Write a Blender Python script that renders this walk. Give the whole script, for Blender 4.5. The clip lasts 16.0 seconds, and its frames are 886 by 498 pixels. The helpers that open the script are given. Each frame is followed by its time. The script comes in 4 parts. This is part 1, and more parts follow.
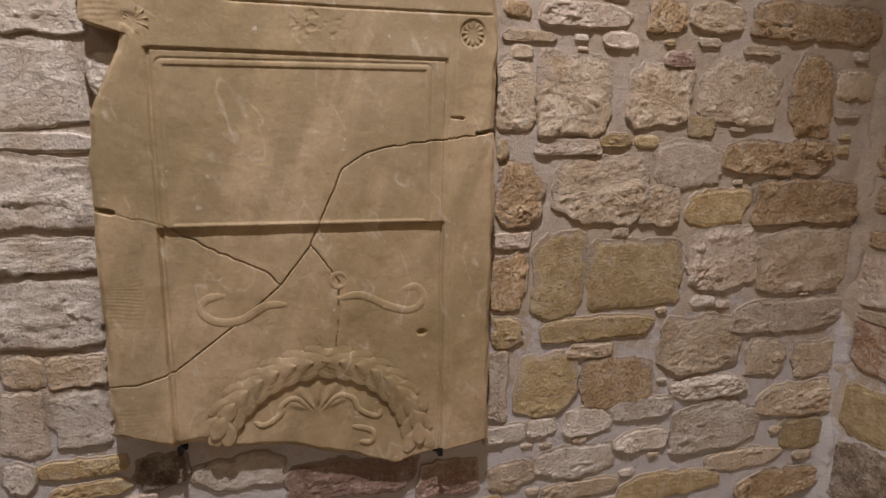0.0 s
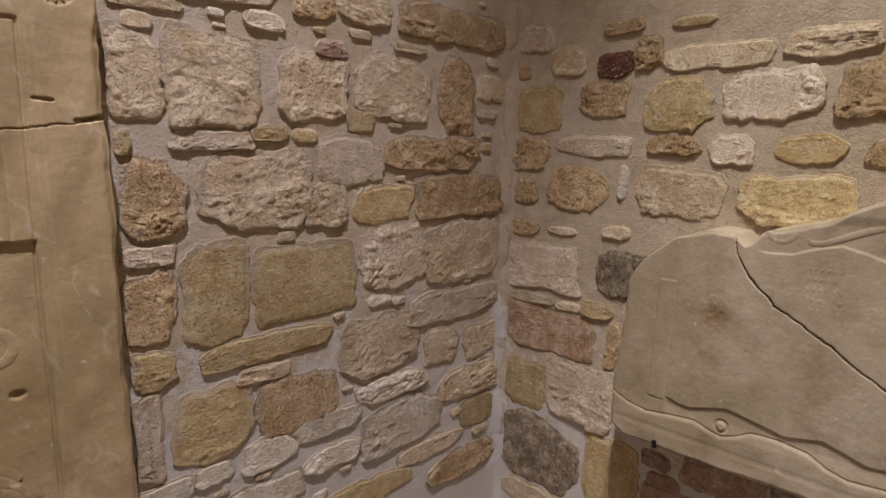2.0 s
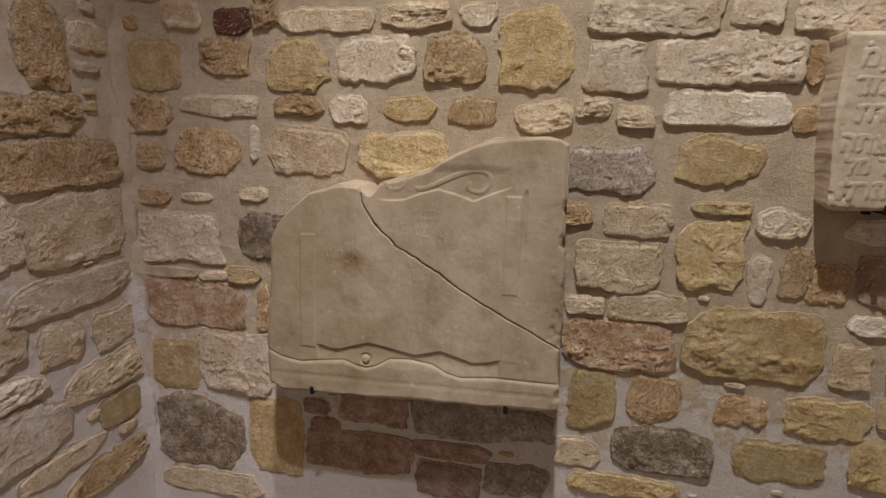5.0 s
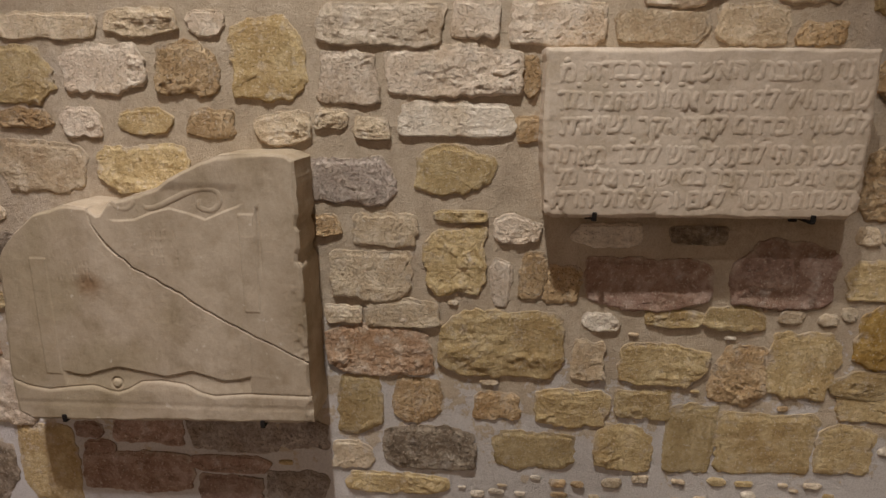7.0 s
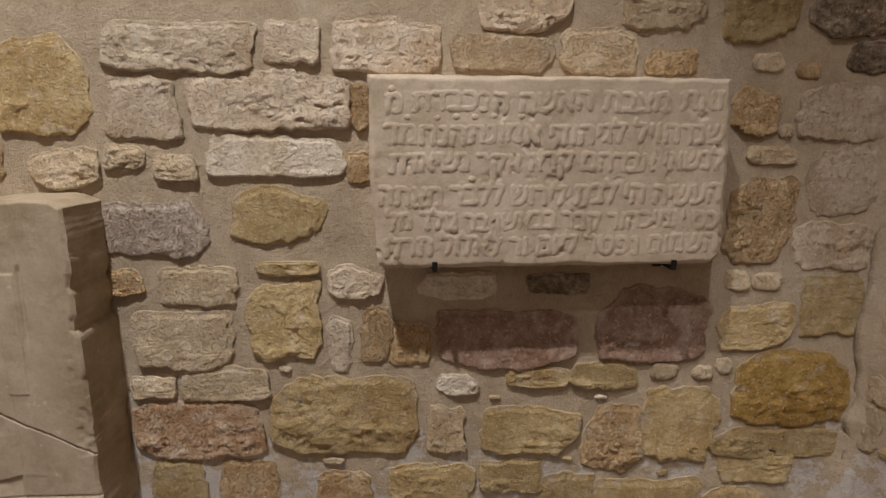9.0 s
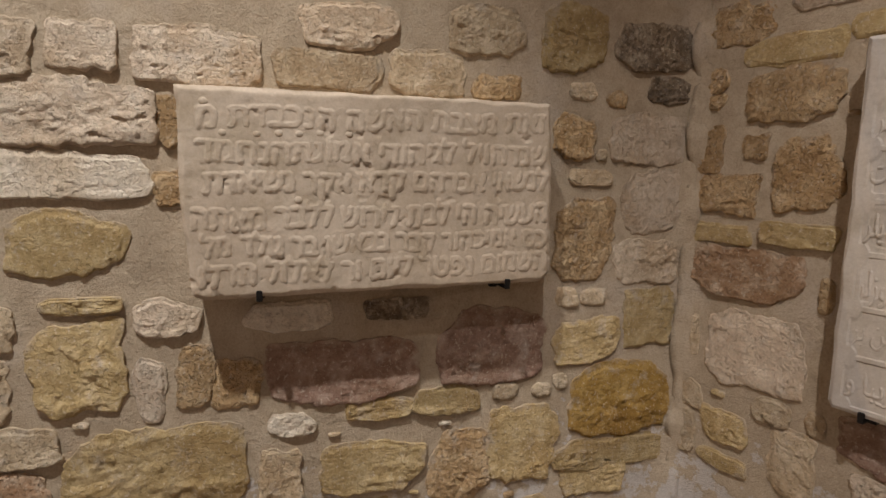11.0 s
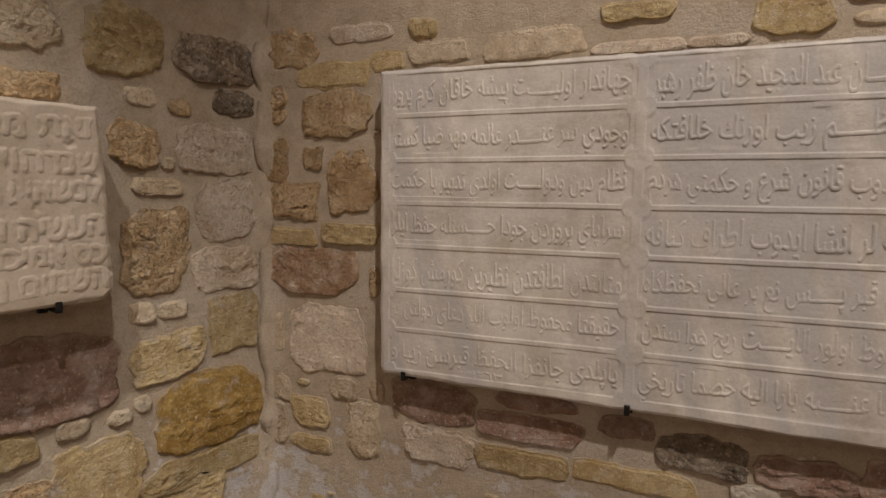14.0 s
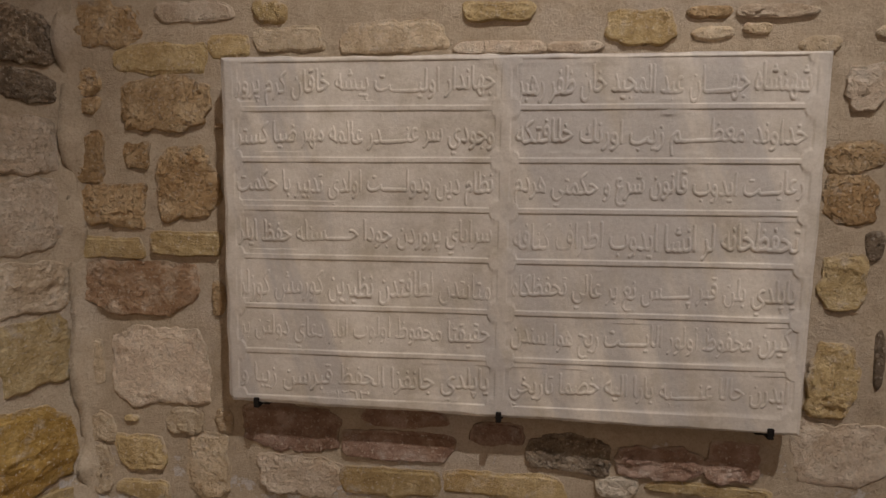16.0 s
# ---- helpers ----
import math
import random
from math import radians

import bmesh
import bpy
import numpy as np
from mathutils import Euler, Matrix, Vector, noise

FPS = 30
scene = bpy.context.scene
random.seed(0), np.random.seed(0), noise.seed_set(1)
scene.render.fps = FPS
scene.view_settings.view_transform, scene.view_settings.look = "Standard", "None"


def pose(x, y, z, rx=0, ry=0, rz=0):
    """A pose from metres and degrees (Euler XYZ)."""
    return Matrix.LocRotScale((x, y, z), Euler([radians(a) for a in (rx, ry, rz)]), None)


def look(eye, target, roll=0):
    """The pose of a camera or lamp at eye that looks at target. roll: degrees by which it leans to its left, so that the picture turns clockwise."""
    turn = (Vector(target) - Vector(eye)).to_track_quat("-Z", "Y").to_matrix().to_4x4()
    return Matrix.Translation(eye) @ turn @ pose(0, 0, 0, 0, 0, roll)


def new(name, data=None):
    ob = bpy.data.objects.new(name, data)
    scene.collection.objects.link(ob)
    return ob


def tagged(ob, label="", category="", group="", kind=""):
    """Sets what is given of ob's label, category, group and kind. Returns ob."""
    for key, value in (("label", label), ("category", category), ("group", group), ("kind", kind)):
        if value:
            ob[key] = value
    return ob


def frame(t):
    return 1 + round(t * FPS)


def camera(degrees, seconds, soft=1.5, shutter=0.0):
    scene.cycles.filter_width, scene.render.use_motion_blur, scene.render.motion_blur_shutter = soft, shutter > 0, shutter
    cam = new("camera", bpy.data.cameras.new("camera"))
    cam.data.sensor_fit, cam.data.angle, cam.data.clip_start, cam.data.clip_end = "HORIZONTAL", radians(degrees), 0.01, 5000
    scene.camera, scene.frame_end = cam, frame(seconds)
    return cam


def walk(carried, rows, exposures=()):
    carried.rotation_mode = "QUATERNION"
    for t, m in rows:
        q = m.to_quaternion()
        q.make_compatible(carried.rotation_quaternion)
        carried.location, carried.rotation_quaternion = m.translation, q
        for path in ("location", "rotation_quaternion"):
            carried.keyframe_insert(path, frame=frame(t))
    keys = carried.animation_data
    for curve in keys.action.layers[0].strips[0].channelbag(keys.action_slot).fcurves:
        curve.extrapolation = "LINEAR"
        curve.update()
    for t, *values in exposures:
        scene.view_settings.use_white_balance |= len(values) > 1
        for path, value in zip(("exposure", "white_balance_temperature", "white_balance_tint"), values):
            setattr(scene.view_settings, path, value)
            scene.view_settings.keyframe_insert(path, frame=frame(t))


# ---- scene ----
cam = camera(75.4, 16.0)
PATH = [
    (0, (0.078, -0.07, 1.646), (0.619, 1.816, 1.261), 1.0),
    (0.5, (0.163, -0.02, 1.634), (0.968, 1.772, 1.26), 1.0),
    (1, (0.223, -0.007, 1.645), (1.256, 1.667, 1.278), 1.2),
    (1.5, (0.252, 0.009, 1.634), (1.486, 1.543, 1.286), 1.2),
    (2, (0.256, 0.038, 1.621), (1.66, 1.419, 1.272), 1.3),
    (2.5, (0.26, 0.08, 1.612), (1.822, 1.279, 1.263), 1.4),
    (3, (0.253, 0.102, 1.599), (1.955, 1.089, 1.24), 1.5),
    (3.5, (0.257, 0.094, 1.586), (2.057, 0.884, 1.22), 1.5),
    (4, (0.259, 0.089, 1.586), (2.121, 0.706, 1.196), 1.4),
    (4.5, (0.258, 0.07, 1.582), (2.158, 0.543, 1.175), 1.4),
    (5, (0.266, -0.011, 1.594), (2.187, 0.35, 1.171), 1.3),
    (5.2, (0.278, -0.069, 1.607), (2.204, 0.262, 1.182), 1.3),
    (7.3, (0.395, -0.546, 1.713), (2.33, -0.471, 1.213), 0.6),
    (7.5, (0.433, -0.574, 1.707), (2.374, -0.519, 1.227), 0.6),
    (8, (0.495, -0.612, 1.695), (2.446, -0.627, 1.258), 0.7),
    (8.5, (0.543, -0.703, 1.716), (2.496, -0.742, 1.288), 0.8),
    (8.7, (0.555, -0.739, 1.713), (2.51, -0.795, 1.297), 0.7),
    (10.8, (0.646, -0.804, 1.683), (2.557, -1.317, 1.395), 1.0),
    (11, (0.619, -0.83, 1.679), (2.516, -1.399, 1.402), 1.1),
    (11.5, (0.61, -0.832, 1.678), (2.411, -1.659, 1.41), 0.9),
    (12, (0.607, -0.834, 1.675), (2.287, -1.888, 1.417), 0.9),
    (12.5, (0.6, -0.835, 1.676), (2.155, -2.067, 1.422), 0.8),
    (13, (0.559, -0.859, 1.675), (2.004, -2.222, 1.437), 0.8),
    (13.5, (0.531, -0.871, 1.673), (1.849, -2.358, 1.449), 0.8),
    (14, (0.515, -0.894, 1.671), (1.703, -2.489, 1.457), 0.7),
    (14.5, (0.517, -0.922, 1.666), (1.579, -2.605, 1.463), 0.7),
    (15, (0.536, -0.959, 1.66), (1.489, -2.706, 1.465), 0.6),
    (15.5, (0.58, -0.967, 1.667), (1.405, -2.778, 1.463), 0.7),
    (16, (0.598, -0.951, 1.674), (1.314, -2.807, 1.471), 0.8),
]
walk(cam, [(t, look(eye, target, roll)) for t, eye, target, roll in PATH],
     ((0, 0.03), (2.5, -0.04), (5, -0.02), (8, -0.08), (10.8, 0.05), (12, 0.12), (13.5, 0.06), (15, -0.08), (16, -0.13)))

# ---- world and lamps ----
world = bpy.data.worlds.new("world")
scene.world = world
world.use_nodes = True
world.node_tree.nodes["Background"].inputs[0].default_value = (0.30, 0.26, 0.24, 1)
world.node_tree.nodes["Background"].inputs[1].default_value = 0.09


def spot(name, eye, target, watts, colour, size, degrees=100):
    data = bpy.data.lights.new(name, "SPOT")
    data.energy, data.color, data.shadow_soft_size = watts, colour, size
    data.spot_size, data.spot_blend = radians(degrees), 0.9
    ob = new(name, data)
    ob.matrix_world = look(eye, target)
    return ob


WARM, COOL = (0.94, 0.93, 0.93), (0.95, 0.92, 1.04)
spot("ceiling_spot", (0.45, 0.06, 5.2), (1.9, -0.28, 1.28), 800, WARM, 0.05, 45)
spot("ceiling_spot", (-0.05, 0.00, 5.2), (0.10, 1.33, 1.08), 860, COOL, 0.05, 64)
spot("ceiling_spot", (-0.60, -0.50, 5.1), (0.97, -2.12, 1.34), 480, (0.97, 0.935, 0.93), 0.04, 39)
# soft fill added to lift the shadows, no known fitting behind it
data = bpy.data.lights.new("room_lamp", "POINT")
data.energy, data.color, data.shadow_soft_size = 18, (0.97, 0.90, 0.90), 0.2
new("room_lamp", data).location = (-1.7, -0.2, 3.2)

# ---- materials ----


def material(name):
    mat = bpy.data.materials.new(name)
    mat.use_nodes = True
    nodes, links = mat.node_tree.nodes, mat.node_tree.links
    return mat, nodes, links, nodes["Principled BSDF"]


def ramp(nodes, links, source, stops):
    r = nodes.new("ShaderNodeValToRGB")
    el = r.color_ramp.elements
    while len(el) < len(stops):
        el.new(0.5)
    for e, (p, c) in zip(el, stops):
        e.position, e.color = p, (*c, 1)
    links.new(source, r.inputs[0])
    return r.outputs[0]


def noise_node(nodes, links, coord, scale, detail=6, rough=0.6, stretch=None):
    if stretch:
        turn, m = nodes.new("ShaderNodeMapping"), nodes.new("ShaderNodeMapping")
        turn.inputs["Rotation"].default_value = (0, radians(stretch[3]), 0)
        m.inputs["Scale"].default_value = stretch[:3]
        links.new(coord, turn.inputs[0])
        links.new(turn.outputs[0], m.inputs[0])
        coord = m.outputs[0]
    n = nodes.new("ShaderNodeTexNoise")
    n.inputs["Scale"].default_value, n.inputs["Detail"].default_value, n.inputs["Roughness"].default_value = scale, detail, rough
    links.new(coord, n.inputs["Vector"])
    return n.outputs["Fac"]


def mix(nodes, links, a, b, fac, how="MIX"):
    m = nodes.new("ShaderNodeMix")
    m.data_type, m.blend_type = "RGBA", how
    for v, i in ((a, 6), (b, 7)):
        if isinstance(v, tuple):
            m.inputs[i].default_value = (*v, 1)
        else:
            links.new(v, m.inputs[i])
    if isinstance(fac, float):
        m.inputs[0].default_value = fac
    else:
        links.new(fac, m.inputs[0])
    return m.outputs[2]


def bump(nodes, links, source, strength, distance, under=None):
    b = nodes.new("ShaderNodeBump")
    b.inputs["Strength"].default_value, b.inputs["Distance"].default_value = strength, distance
    links.new(source, b.inputs["Height"])
    if under is not None:
        links.new(under, b.inputs["Normal"])
    return b.outputs[0]


def rubble(name, light, mid, dark, pits=0.6):
    """Rough quarried stone: blotches, grain, pores and lime dust."""
    mat, nodes, links, bsdf = material(name)
    geo = nodes.new("ShaderNodeNewGeometry").outputs["Position"]
    info = nodes.new("ShaderNodeObjectInfo")
    big = noise_node(nodes, links, geo, 20, 7, 0.66)
    tone = noise_node(nodes, links, geo, 6, 3, 0.5)
    fine = noise_node(nodes, links, geo, 70, 6, 0.7)
    dust = noise_node(nodes, links, geo, 22, 7, 0.68)
    dark = tuple((a + b) / 2 for a, b in zip(dark, mid))
    col = ramp(nodes, links, big, [(0.34, dark), (0.48, mid), (0.62, light)])
    col = mix(nodes, links, col, ramp(nodes, links, tone, [(0.35, (0.86, 0.80, 0.72)), (0.5, (1.0, 1.0, 1.0)), (0.65, (1.10, 1.11, 1.12))]), 0.8, "MULTIPLY")
    grain = ramp(nodes, links, fine, [(0.30, (0.55, 0.52, 0.48)), (0.55, (1, 1, 1)), (0.8, (1.12, 1.1, 1.08))])
    col = mix(nodes, links, col, grain, 0.5, "MULTIPLY")
    lime = ramp(nodes, links, dust, [(0.56, (0, 0, 0)), (0.72, (0.55, 0.55, 0.55))])
    col = mix(nodes, links, col, (0.56, 0.49, 0.42), lime)
    crumbs = noise_node(nodes, links, geo, 130, 4, 0.6)
    col = mix(nodes, links, col, (0.66, 0.56, 0.44), ramp(nodes, links, crumbs, [(0.58, (0, 0, 0)), (0.68, (0.55, 0.55, 0.55))]))
    # mortar smeared over the stone's rim
    rim = nodes.new("ShaderNodeAttribute")
    rim.attribute_name = "smear"
    edge = nodes.new("ShaderNodeMath")
    edge.operation, edge.inputs[1].default_value = "MULTIPLY_ADD", 1.1
    links.new(dust, edge.inputs[0])
    links.new(rim.outputs["Fac"], edge.inputs[2])
    col = mix(nodes, links, col, (0.43, 0.34, 0.245), ramp(nodes, links, edge.outputs[0], [(0.74, (0, 0, 0)), (0.98, (0.85, 0.85, 0.85))]))
    hue = nodes.new("ShaderNodeHueSaturation")
    val = nodes.new("ShaderNodeMapRange")
    val.inputs[3].default_value, val.inputs[4].default_value = 0.84, 1.14
    links.new(info.outputs["Random"], val.inputs[0])
    links.new(val.outputs[0], hue.inputs["Value"])
    links.new(col, hue.inputs["Color"])
    bsdf.inputs["Roughness"].default_value = 0.92
    bsdf.inputs["Specular IOR Level"].default_value = 0.2
    # broken, pitted face: irregular cavities and flat-lying layers
    hollow = noise_node(nodes, links, geo, 105, 6, 0.70)
    layers = noise_node(nodes, links, geo, 40, 8, 0.72, (1, 1, 1.8, 6))
    bent = nodes.new("ShaderNodeVectorMath")
    bent.operation = "MULTIPLY_ADD"
    bent.inputs[1].default_value = (0.035,) * 3
    swirl = nodes.new("ShaderNodeTexNoise")
    swirl.inputs["Scale"].default_value = 45
    links.new(geo, swirl.inputs["Vector"])
    links.new(swirl.outputs["Color"], bent.inputs[0])
    links.new(geo, bent.inputs[2])
    cells = nodes.new("ShaderNodeTexVoronoi")
    cells.inputs["Scale"].default_value = 120
    links.new(bent.outputs[0], cells.inputs["Vector"])
    hole = ramp(nodes, links, cells.outputs["Distance"], [(0.10, (0, 0, 0)), (0.38, (1, 1, 1))])
    pore = ramp(nodes, links, hollow, [(0.38, (0, 0, 0)), (0.50, (1, 1, 1))])
    # shade of the pits put into the colour, from the bump's own noise
    shade = ramp(nodes, links, hollow, [(0.28, (0.60, 0.55, 0.49)), (0.42, (1, 1, 1))])
    links.new(mix(nodes, links, hue.outputs[0], shade, pits * 0.5, "MULTIPLY"), bsdf.inputs["Base Color"])
    n1 = bump(nodes, links, layers, 0.6, 0.012)
    n2 = bump(nodes, links, pore, 0.2 + pits * 0.6, 0.004, n1)
    n3 = bump(nodes, links, hole, pits * 0.9, 0.0045, n2)
    links.new(bump(nodes, links, fine, 0.6, 0.003, n3), bsdf.inputs["Normal"])
    return mat


STONE = {
    "t": rubble("beige_rubble", (0.67, 0.54, 0.38), (0.57, 0.44, 0.29), (0.42, 0.30, 0.185)),
    "p": rubble("pale_pink_rubble", (0.73, 0.605, 0.465), (0.65, 0.515, 0.38), (0.50, 0.375, 0.26)),
    "w": rubble("limewashed_rubble", (0.76, 0.66, 0.53), (0.69, 0.585, 0.455), (0.54, 0.435, 0.32)),
    "y": rubble("yellow_sandstone", (0.56, 0.425, 0.235), (0.47, 0.34, 0.165), (0.35, 0.24, 0.105), 0.45),
    "Y": rubble("ochre_sandstone", (0.47, 0.31, 0.11), (0.37, 0.225, 0.06), (0.25, 0.15, 0.045), 0.45),
    "o": rubble("brown_sandstone", (0.61, 0.44, 0.26), (0.50, 0.335, 0.175), (0.34, 0.21, 0.10), 0.9),
    "R": rubble("rusty_rubble", (0.61, 0.46, 0.33), (0.47, 0.30, 0.18), (0.31, 0.17, 0.09), 0.8),
    # reddish stone, mostly below the slabs, their shadow partly mixed into the colour
    "r": rubble("red_brown_block", (0.43, 0.305, 0.235), (0.32, 0.20, 0.145), (0.20, 0.115, 0.08), 0.4),
    "D": rubble("dark_red_stone", (0.16, 0.065, 0.04), (0.10, 0.04, 0.025), (0.06, 0.025, 0.018), 0.4),
    "d": rubble("dark_weathered_stone", (0.43, 0.345, 0.25), (0.25, 0.185, 0.125), (0.10, 0.072, 0.05), 0.9),
    "g": rubble("grey_stone", (0.61, 0.50, 0.375), (0.52, 0.415, 0.30), (0.37, 0.28, 0.19), 0.5),
    "m": rubble("mauve_grey_stone", (0.57, 0.47, 0.385), (0.41, 0.325, 0.26), (0.25, 0.18, 0.14), 0.9),
}


def mortar_material(name, lime_from, lime_most, lime_top):
    mat, nodes, links, bsdf = material(name)
    geo = nodes.new("ShaderNodeNewGeometry").outputs["Position"]
    big = noise_node(nodes, links, geo, 3.2, 5, 0.6)
    mid = noise_node(nodes, links, geo, 16, 6, 0.65)
    fine = noise_node(nodes, links, geo, 190, 5, 0.7)
    col = ramp(nodes, links, mid, [(0.3, (0.40, 0.313, 0.218)), (0.52, (0.475, 0.377, 0.267)), (0.72, (0.53, 0.43, 0.315))])
    lime = ramp(nodes, links, big, [(lime_from, (0, 0, 0)), (lime_from + 0.14, (lime_most,) * 3)])
    col = mix(nodes, links, col, (0.55, 0.47, 0.39), lime)
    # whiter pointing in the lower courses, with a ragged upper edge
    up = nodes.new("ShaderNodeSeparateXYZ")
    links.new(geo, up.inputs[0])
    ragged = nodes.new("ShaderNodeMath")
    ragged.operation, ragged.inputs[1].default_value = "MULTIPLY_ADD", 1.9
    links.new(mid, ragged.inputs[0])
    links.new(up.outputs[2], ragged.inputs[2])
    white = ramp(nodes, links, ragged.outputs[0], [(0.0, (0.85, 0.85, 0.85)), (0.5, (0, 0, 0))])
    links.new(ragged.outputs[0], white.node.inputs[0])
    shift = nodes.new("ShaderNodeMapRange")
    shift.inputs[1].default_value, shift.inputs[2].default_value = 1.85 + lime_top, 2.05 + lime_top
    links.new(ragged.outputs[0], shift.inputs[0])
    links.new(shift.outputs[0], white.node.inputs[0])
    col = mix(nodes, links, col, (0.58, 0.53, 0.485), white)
    grain = ramp(nodes, links, fine, [(0.3, (0.7, 0.68, 0.65)), (0.55, (1, 1, 1))])
    links.new(mix(nodes, links, col, grain, 0.7, "MULTIPLY"), bsdf.inputs["Base Color"])
    bsdf.inputs["Roughness"].default_value = 0.95
    bsdf.inputs["Specular IOR Level"].default_value = 0.15
    n1 = bump(nodes, links, mid, 0.6, 0.012)
    links.new(bump(nodes, links, fine, 0.9, 0.003, n1), bsdf.inputs["Normal"])
    return mat


def slab_material(name, light, mid, stain, vein=None, vein_fac=0.0, spots=0.5, rust=None, scuffs=0.0):
    """Dressed stone with soft staining, chips of lime and, for marble, slanting veins."""
    mat, nodes, links, bsdf = material(name)
    geo = nodes.new("ShaderNodeNewGeometry").outputs["Position"]
    big = noise_node(nodes, links, geo, 2.6, 4, 0.55)
    mid_n = noise_node(nodes, links, geo, 12, 7, 0.65)
    fine = noise_node(nodes, links, geo, 150, 5, 0.7)
    col = ramp(nodes, links, big, [(0.38, stain), (0.5, mid), (0.62, light)])
    col = mix(nodes, links, col, ramp(nodes, links, mid_n, [(0.32, (0.74, 0.70, 0.62)), (0.5, (0.96, 0.94, 0.91)), (0.68, (1.08, 1.07, 1.06))]), 0.9, "MULTIPLY")
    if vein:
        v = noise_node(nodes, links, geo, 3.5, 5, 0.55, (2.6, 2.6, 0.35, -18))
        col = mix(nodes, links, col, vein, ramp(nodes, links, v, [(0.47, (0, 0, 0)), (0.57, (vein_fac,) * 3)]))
    chips = noise_node(nodes, links, geo, 34, 3, 0.5)
    col = mix(nodes, links, col, (0.66, 0.58, 0.46), ramp(nodes, links, chips, [(0.69, (0, 0, 0)), (0.74, (spots,) * 3)]))
    col = mix(nodes, links, col, ramp(nodes, links, fine, [(0.3, (0.86, 0.84, 0.82)), (0.6, (1, 1, 1))]), 0.8, "MULTIPLY")
    if scuffs:
        # pale scratches where the surface was knocked
        line = noise_node(nodes, links, geo, 4.5, 3, 0.5, (1.6, 1.6, 0.8, 20))
        where = ramp(nodes, links, mid_n, [(0.45, (0, 0, 0)), (0.62, (scuffs,) * 3)])
        streak = ramp(nodes, links, line, [(0.485, (0, 0, 0)), (0.5, (1, 1, 1)), (0.515, (0, 0, 0))])
        col = mix(nodes, links, col, (0.64, 0.54, 0.40), mix(nodes, links, streak, where, 1.0, "MULTIPLY"))
    if rust:
        # a rust bloom round an old iron pin
        far = nodes.new("ShaderNodeVectorMath")
        far.operation, far.inputs[1].default_value = "DISTANCE", rust
        links.new(geo, far.inputs[0])
        bloom = nodes.new("ShaderNodeMath")
        bloom.operation, bloom.inputs[1].default_value = "MULTIPLY_ADD", 0.09
        links.new(mid_n, bloom.inputs[0])
        links.new(far.outputs["Value"], bloom.inputs[2])
        col = mix(nodes, links, col, (0.20, 0.11, 0.05), ramp(nodes, links, bloom.outputs[0], [(0.045, (0.75, 0.75, 0.75)), (0.095, (0, 0, 0))]))
    links.new(col, bsdf.inputs["Base Color"])
    bsdf.inputs["Roughness"].default_value = 0.8
    bsdf.inputs["Specular IOR Level"].default_value = 0.3
    n1 = bump(nodes, links, mid_n, 0.45, 0.006)
    links.new(bump(nodes, links, fine, 0.5, 0.0012, n1), bsdf.inputs["Normal"])
    return mat


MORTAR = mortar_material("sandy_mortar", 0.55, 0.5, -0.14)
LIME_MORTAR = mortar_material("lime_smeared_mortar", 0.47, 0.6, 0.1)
SANDSTONE = slab_material("weathered_sandstone", (0.56, 0.42, 0.25), (0.495, 0.365, 0.205), (0.40, 0.295, 0.15), (0.31, 0.235, 0.12), 0.5, 0.6, scuffs=0.6)
PALE_STONE = slab_material("pale_limestone", (0.455, 0.37, 0.268), (0.41, 0.327, 0.23), (0.345, 0.273, 0.175), None, 0, 0.45, (1.752, 0.525, 1.215))
CREAM_STONE = slab_material("cream_limestone", (0.60, 0.50, 0.39), (0.555, 0.455, 0.35), (0.50, 0.40, 0.295), None, 0, 0.2)
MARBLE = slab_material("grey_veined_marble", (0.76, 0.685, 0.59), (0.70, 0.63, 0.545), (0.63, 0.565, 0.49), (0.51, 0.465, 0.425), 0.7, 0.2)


def simple(name, colour, rough=0.8, metal=0.0, scale=40):
    mat, nodes, links, bsdf = material(name)
    geo = nodes.new("ShaderNodeNewGeometry").outputs["Position"]
    n = noise_node(nodes, links, geo, scale, 5, 0.6)
    links.new(ramp(nodes, links, n, [(0.3, tuple(c * 0.75 for c in colour)), (0.7, tuple(min(1, c * 1.15) for c in colour))]), bsdf.inputs["Base Color"])
    bsdf.inputs["Roughness"].default_value, bsdf.inputs["Metallic"].default_value = rough, metal
    links.new(bump(nodes, links, n, 0.4, 0.003), bsdf.inputs["Normal"])
    return mat


IRON = simple("dark_iron", (0.035, 0.03, 0.027), 0.55, 0.8, 200)
PLASTER = simple("beige_plaster", (0.45, 0.36, 0.27), 0.9, 0, 6)
PAVING = simple("worn_paving", (0.30, 0.25, 0.20), 0.7, 0, 5)

# ---- the walls' own frames: u to the right, d out of the wall, v up ----


class Wall:
    def __init__(self, origin, along):
        self.o = Vector((*origin, 0))
        self.u = Vector((*along, 0)).normalized()
        self.n = self.u.cross(Vector((0, 0, 1)))
        self.m = Matrix(((self.u.x, self.n.x, 0, self.o.x), (self.u.y, self.n.y, 0, self.o.y), (0, 0, 1, 0), (0, 0, 0, 1)))


NORTH = Wall((0, 1.335), (1, 0))
EAST = Wall((1.895, 0), (0, -1))
SOUTH = Wall((1.895, -1.894), (-1, -0.25))


def part(name, verts, faces, mat, parent=None, wall=None, smooth=True, label=""):
    me = bpy.data.meshes.new(name)
    me.from_pydata(verts, [], faces)
    me.materials.append(mat)
    me.polygons.foreach_set("use_smooth", [smooth] * len(me.polygons))
    ob = new(name, me)
    if parent is not None:
        ob.parent = parent
    if wall is not None and parent is None:
        ob.matrix_world = wall.m
    if label:
        ob["label"] = label
    return ob


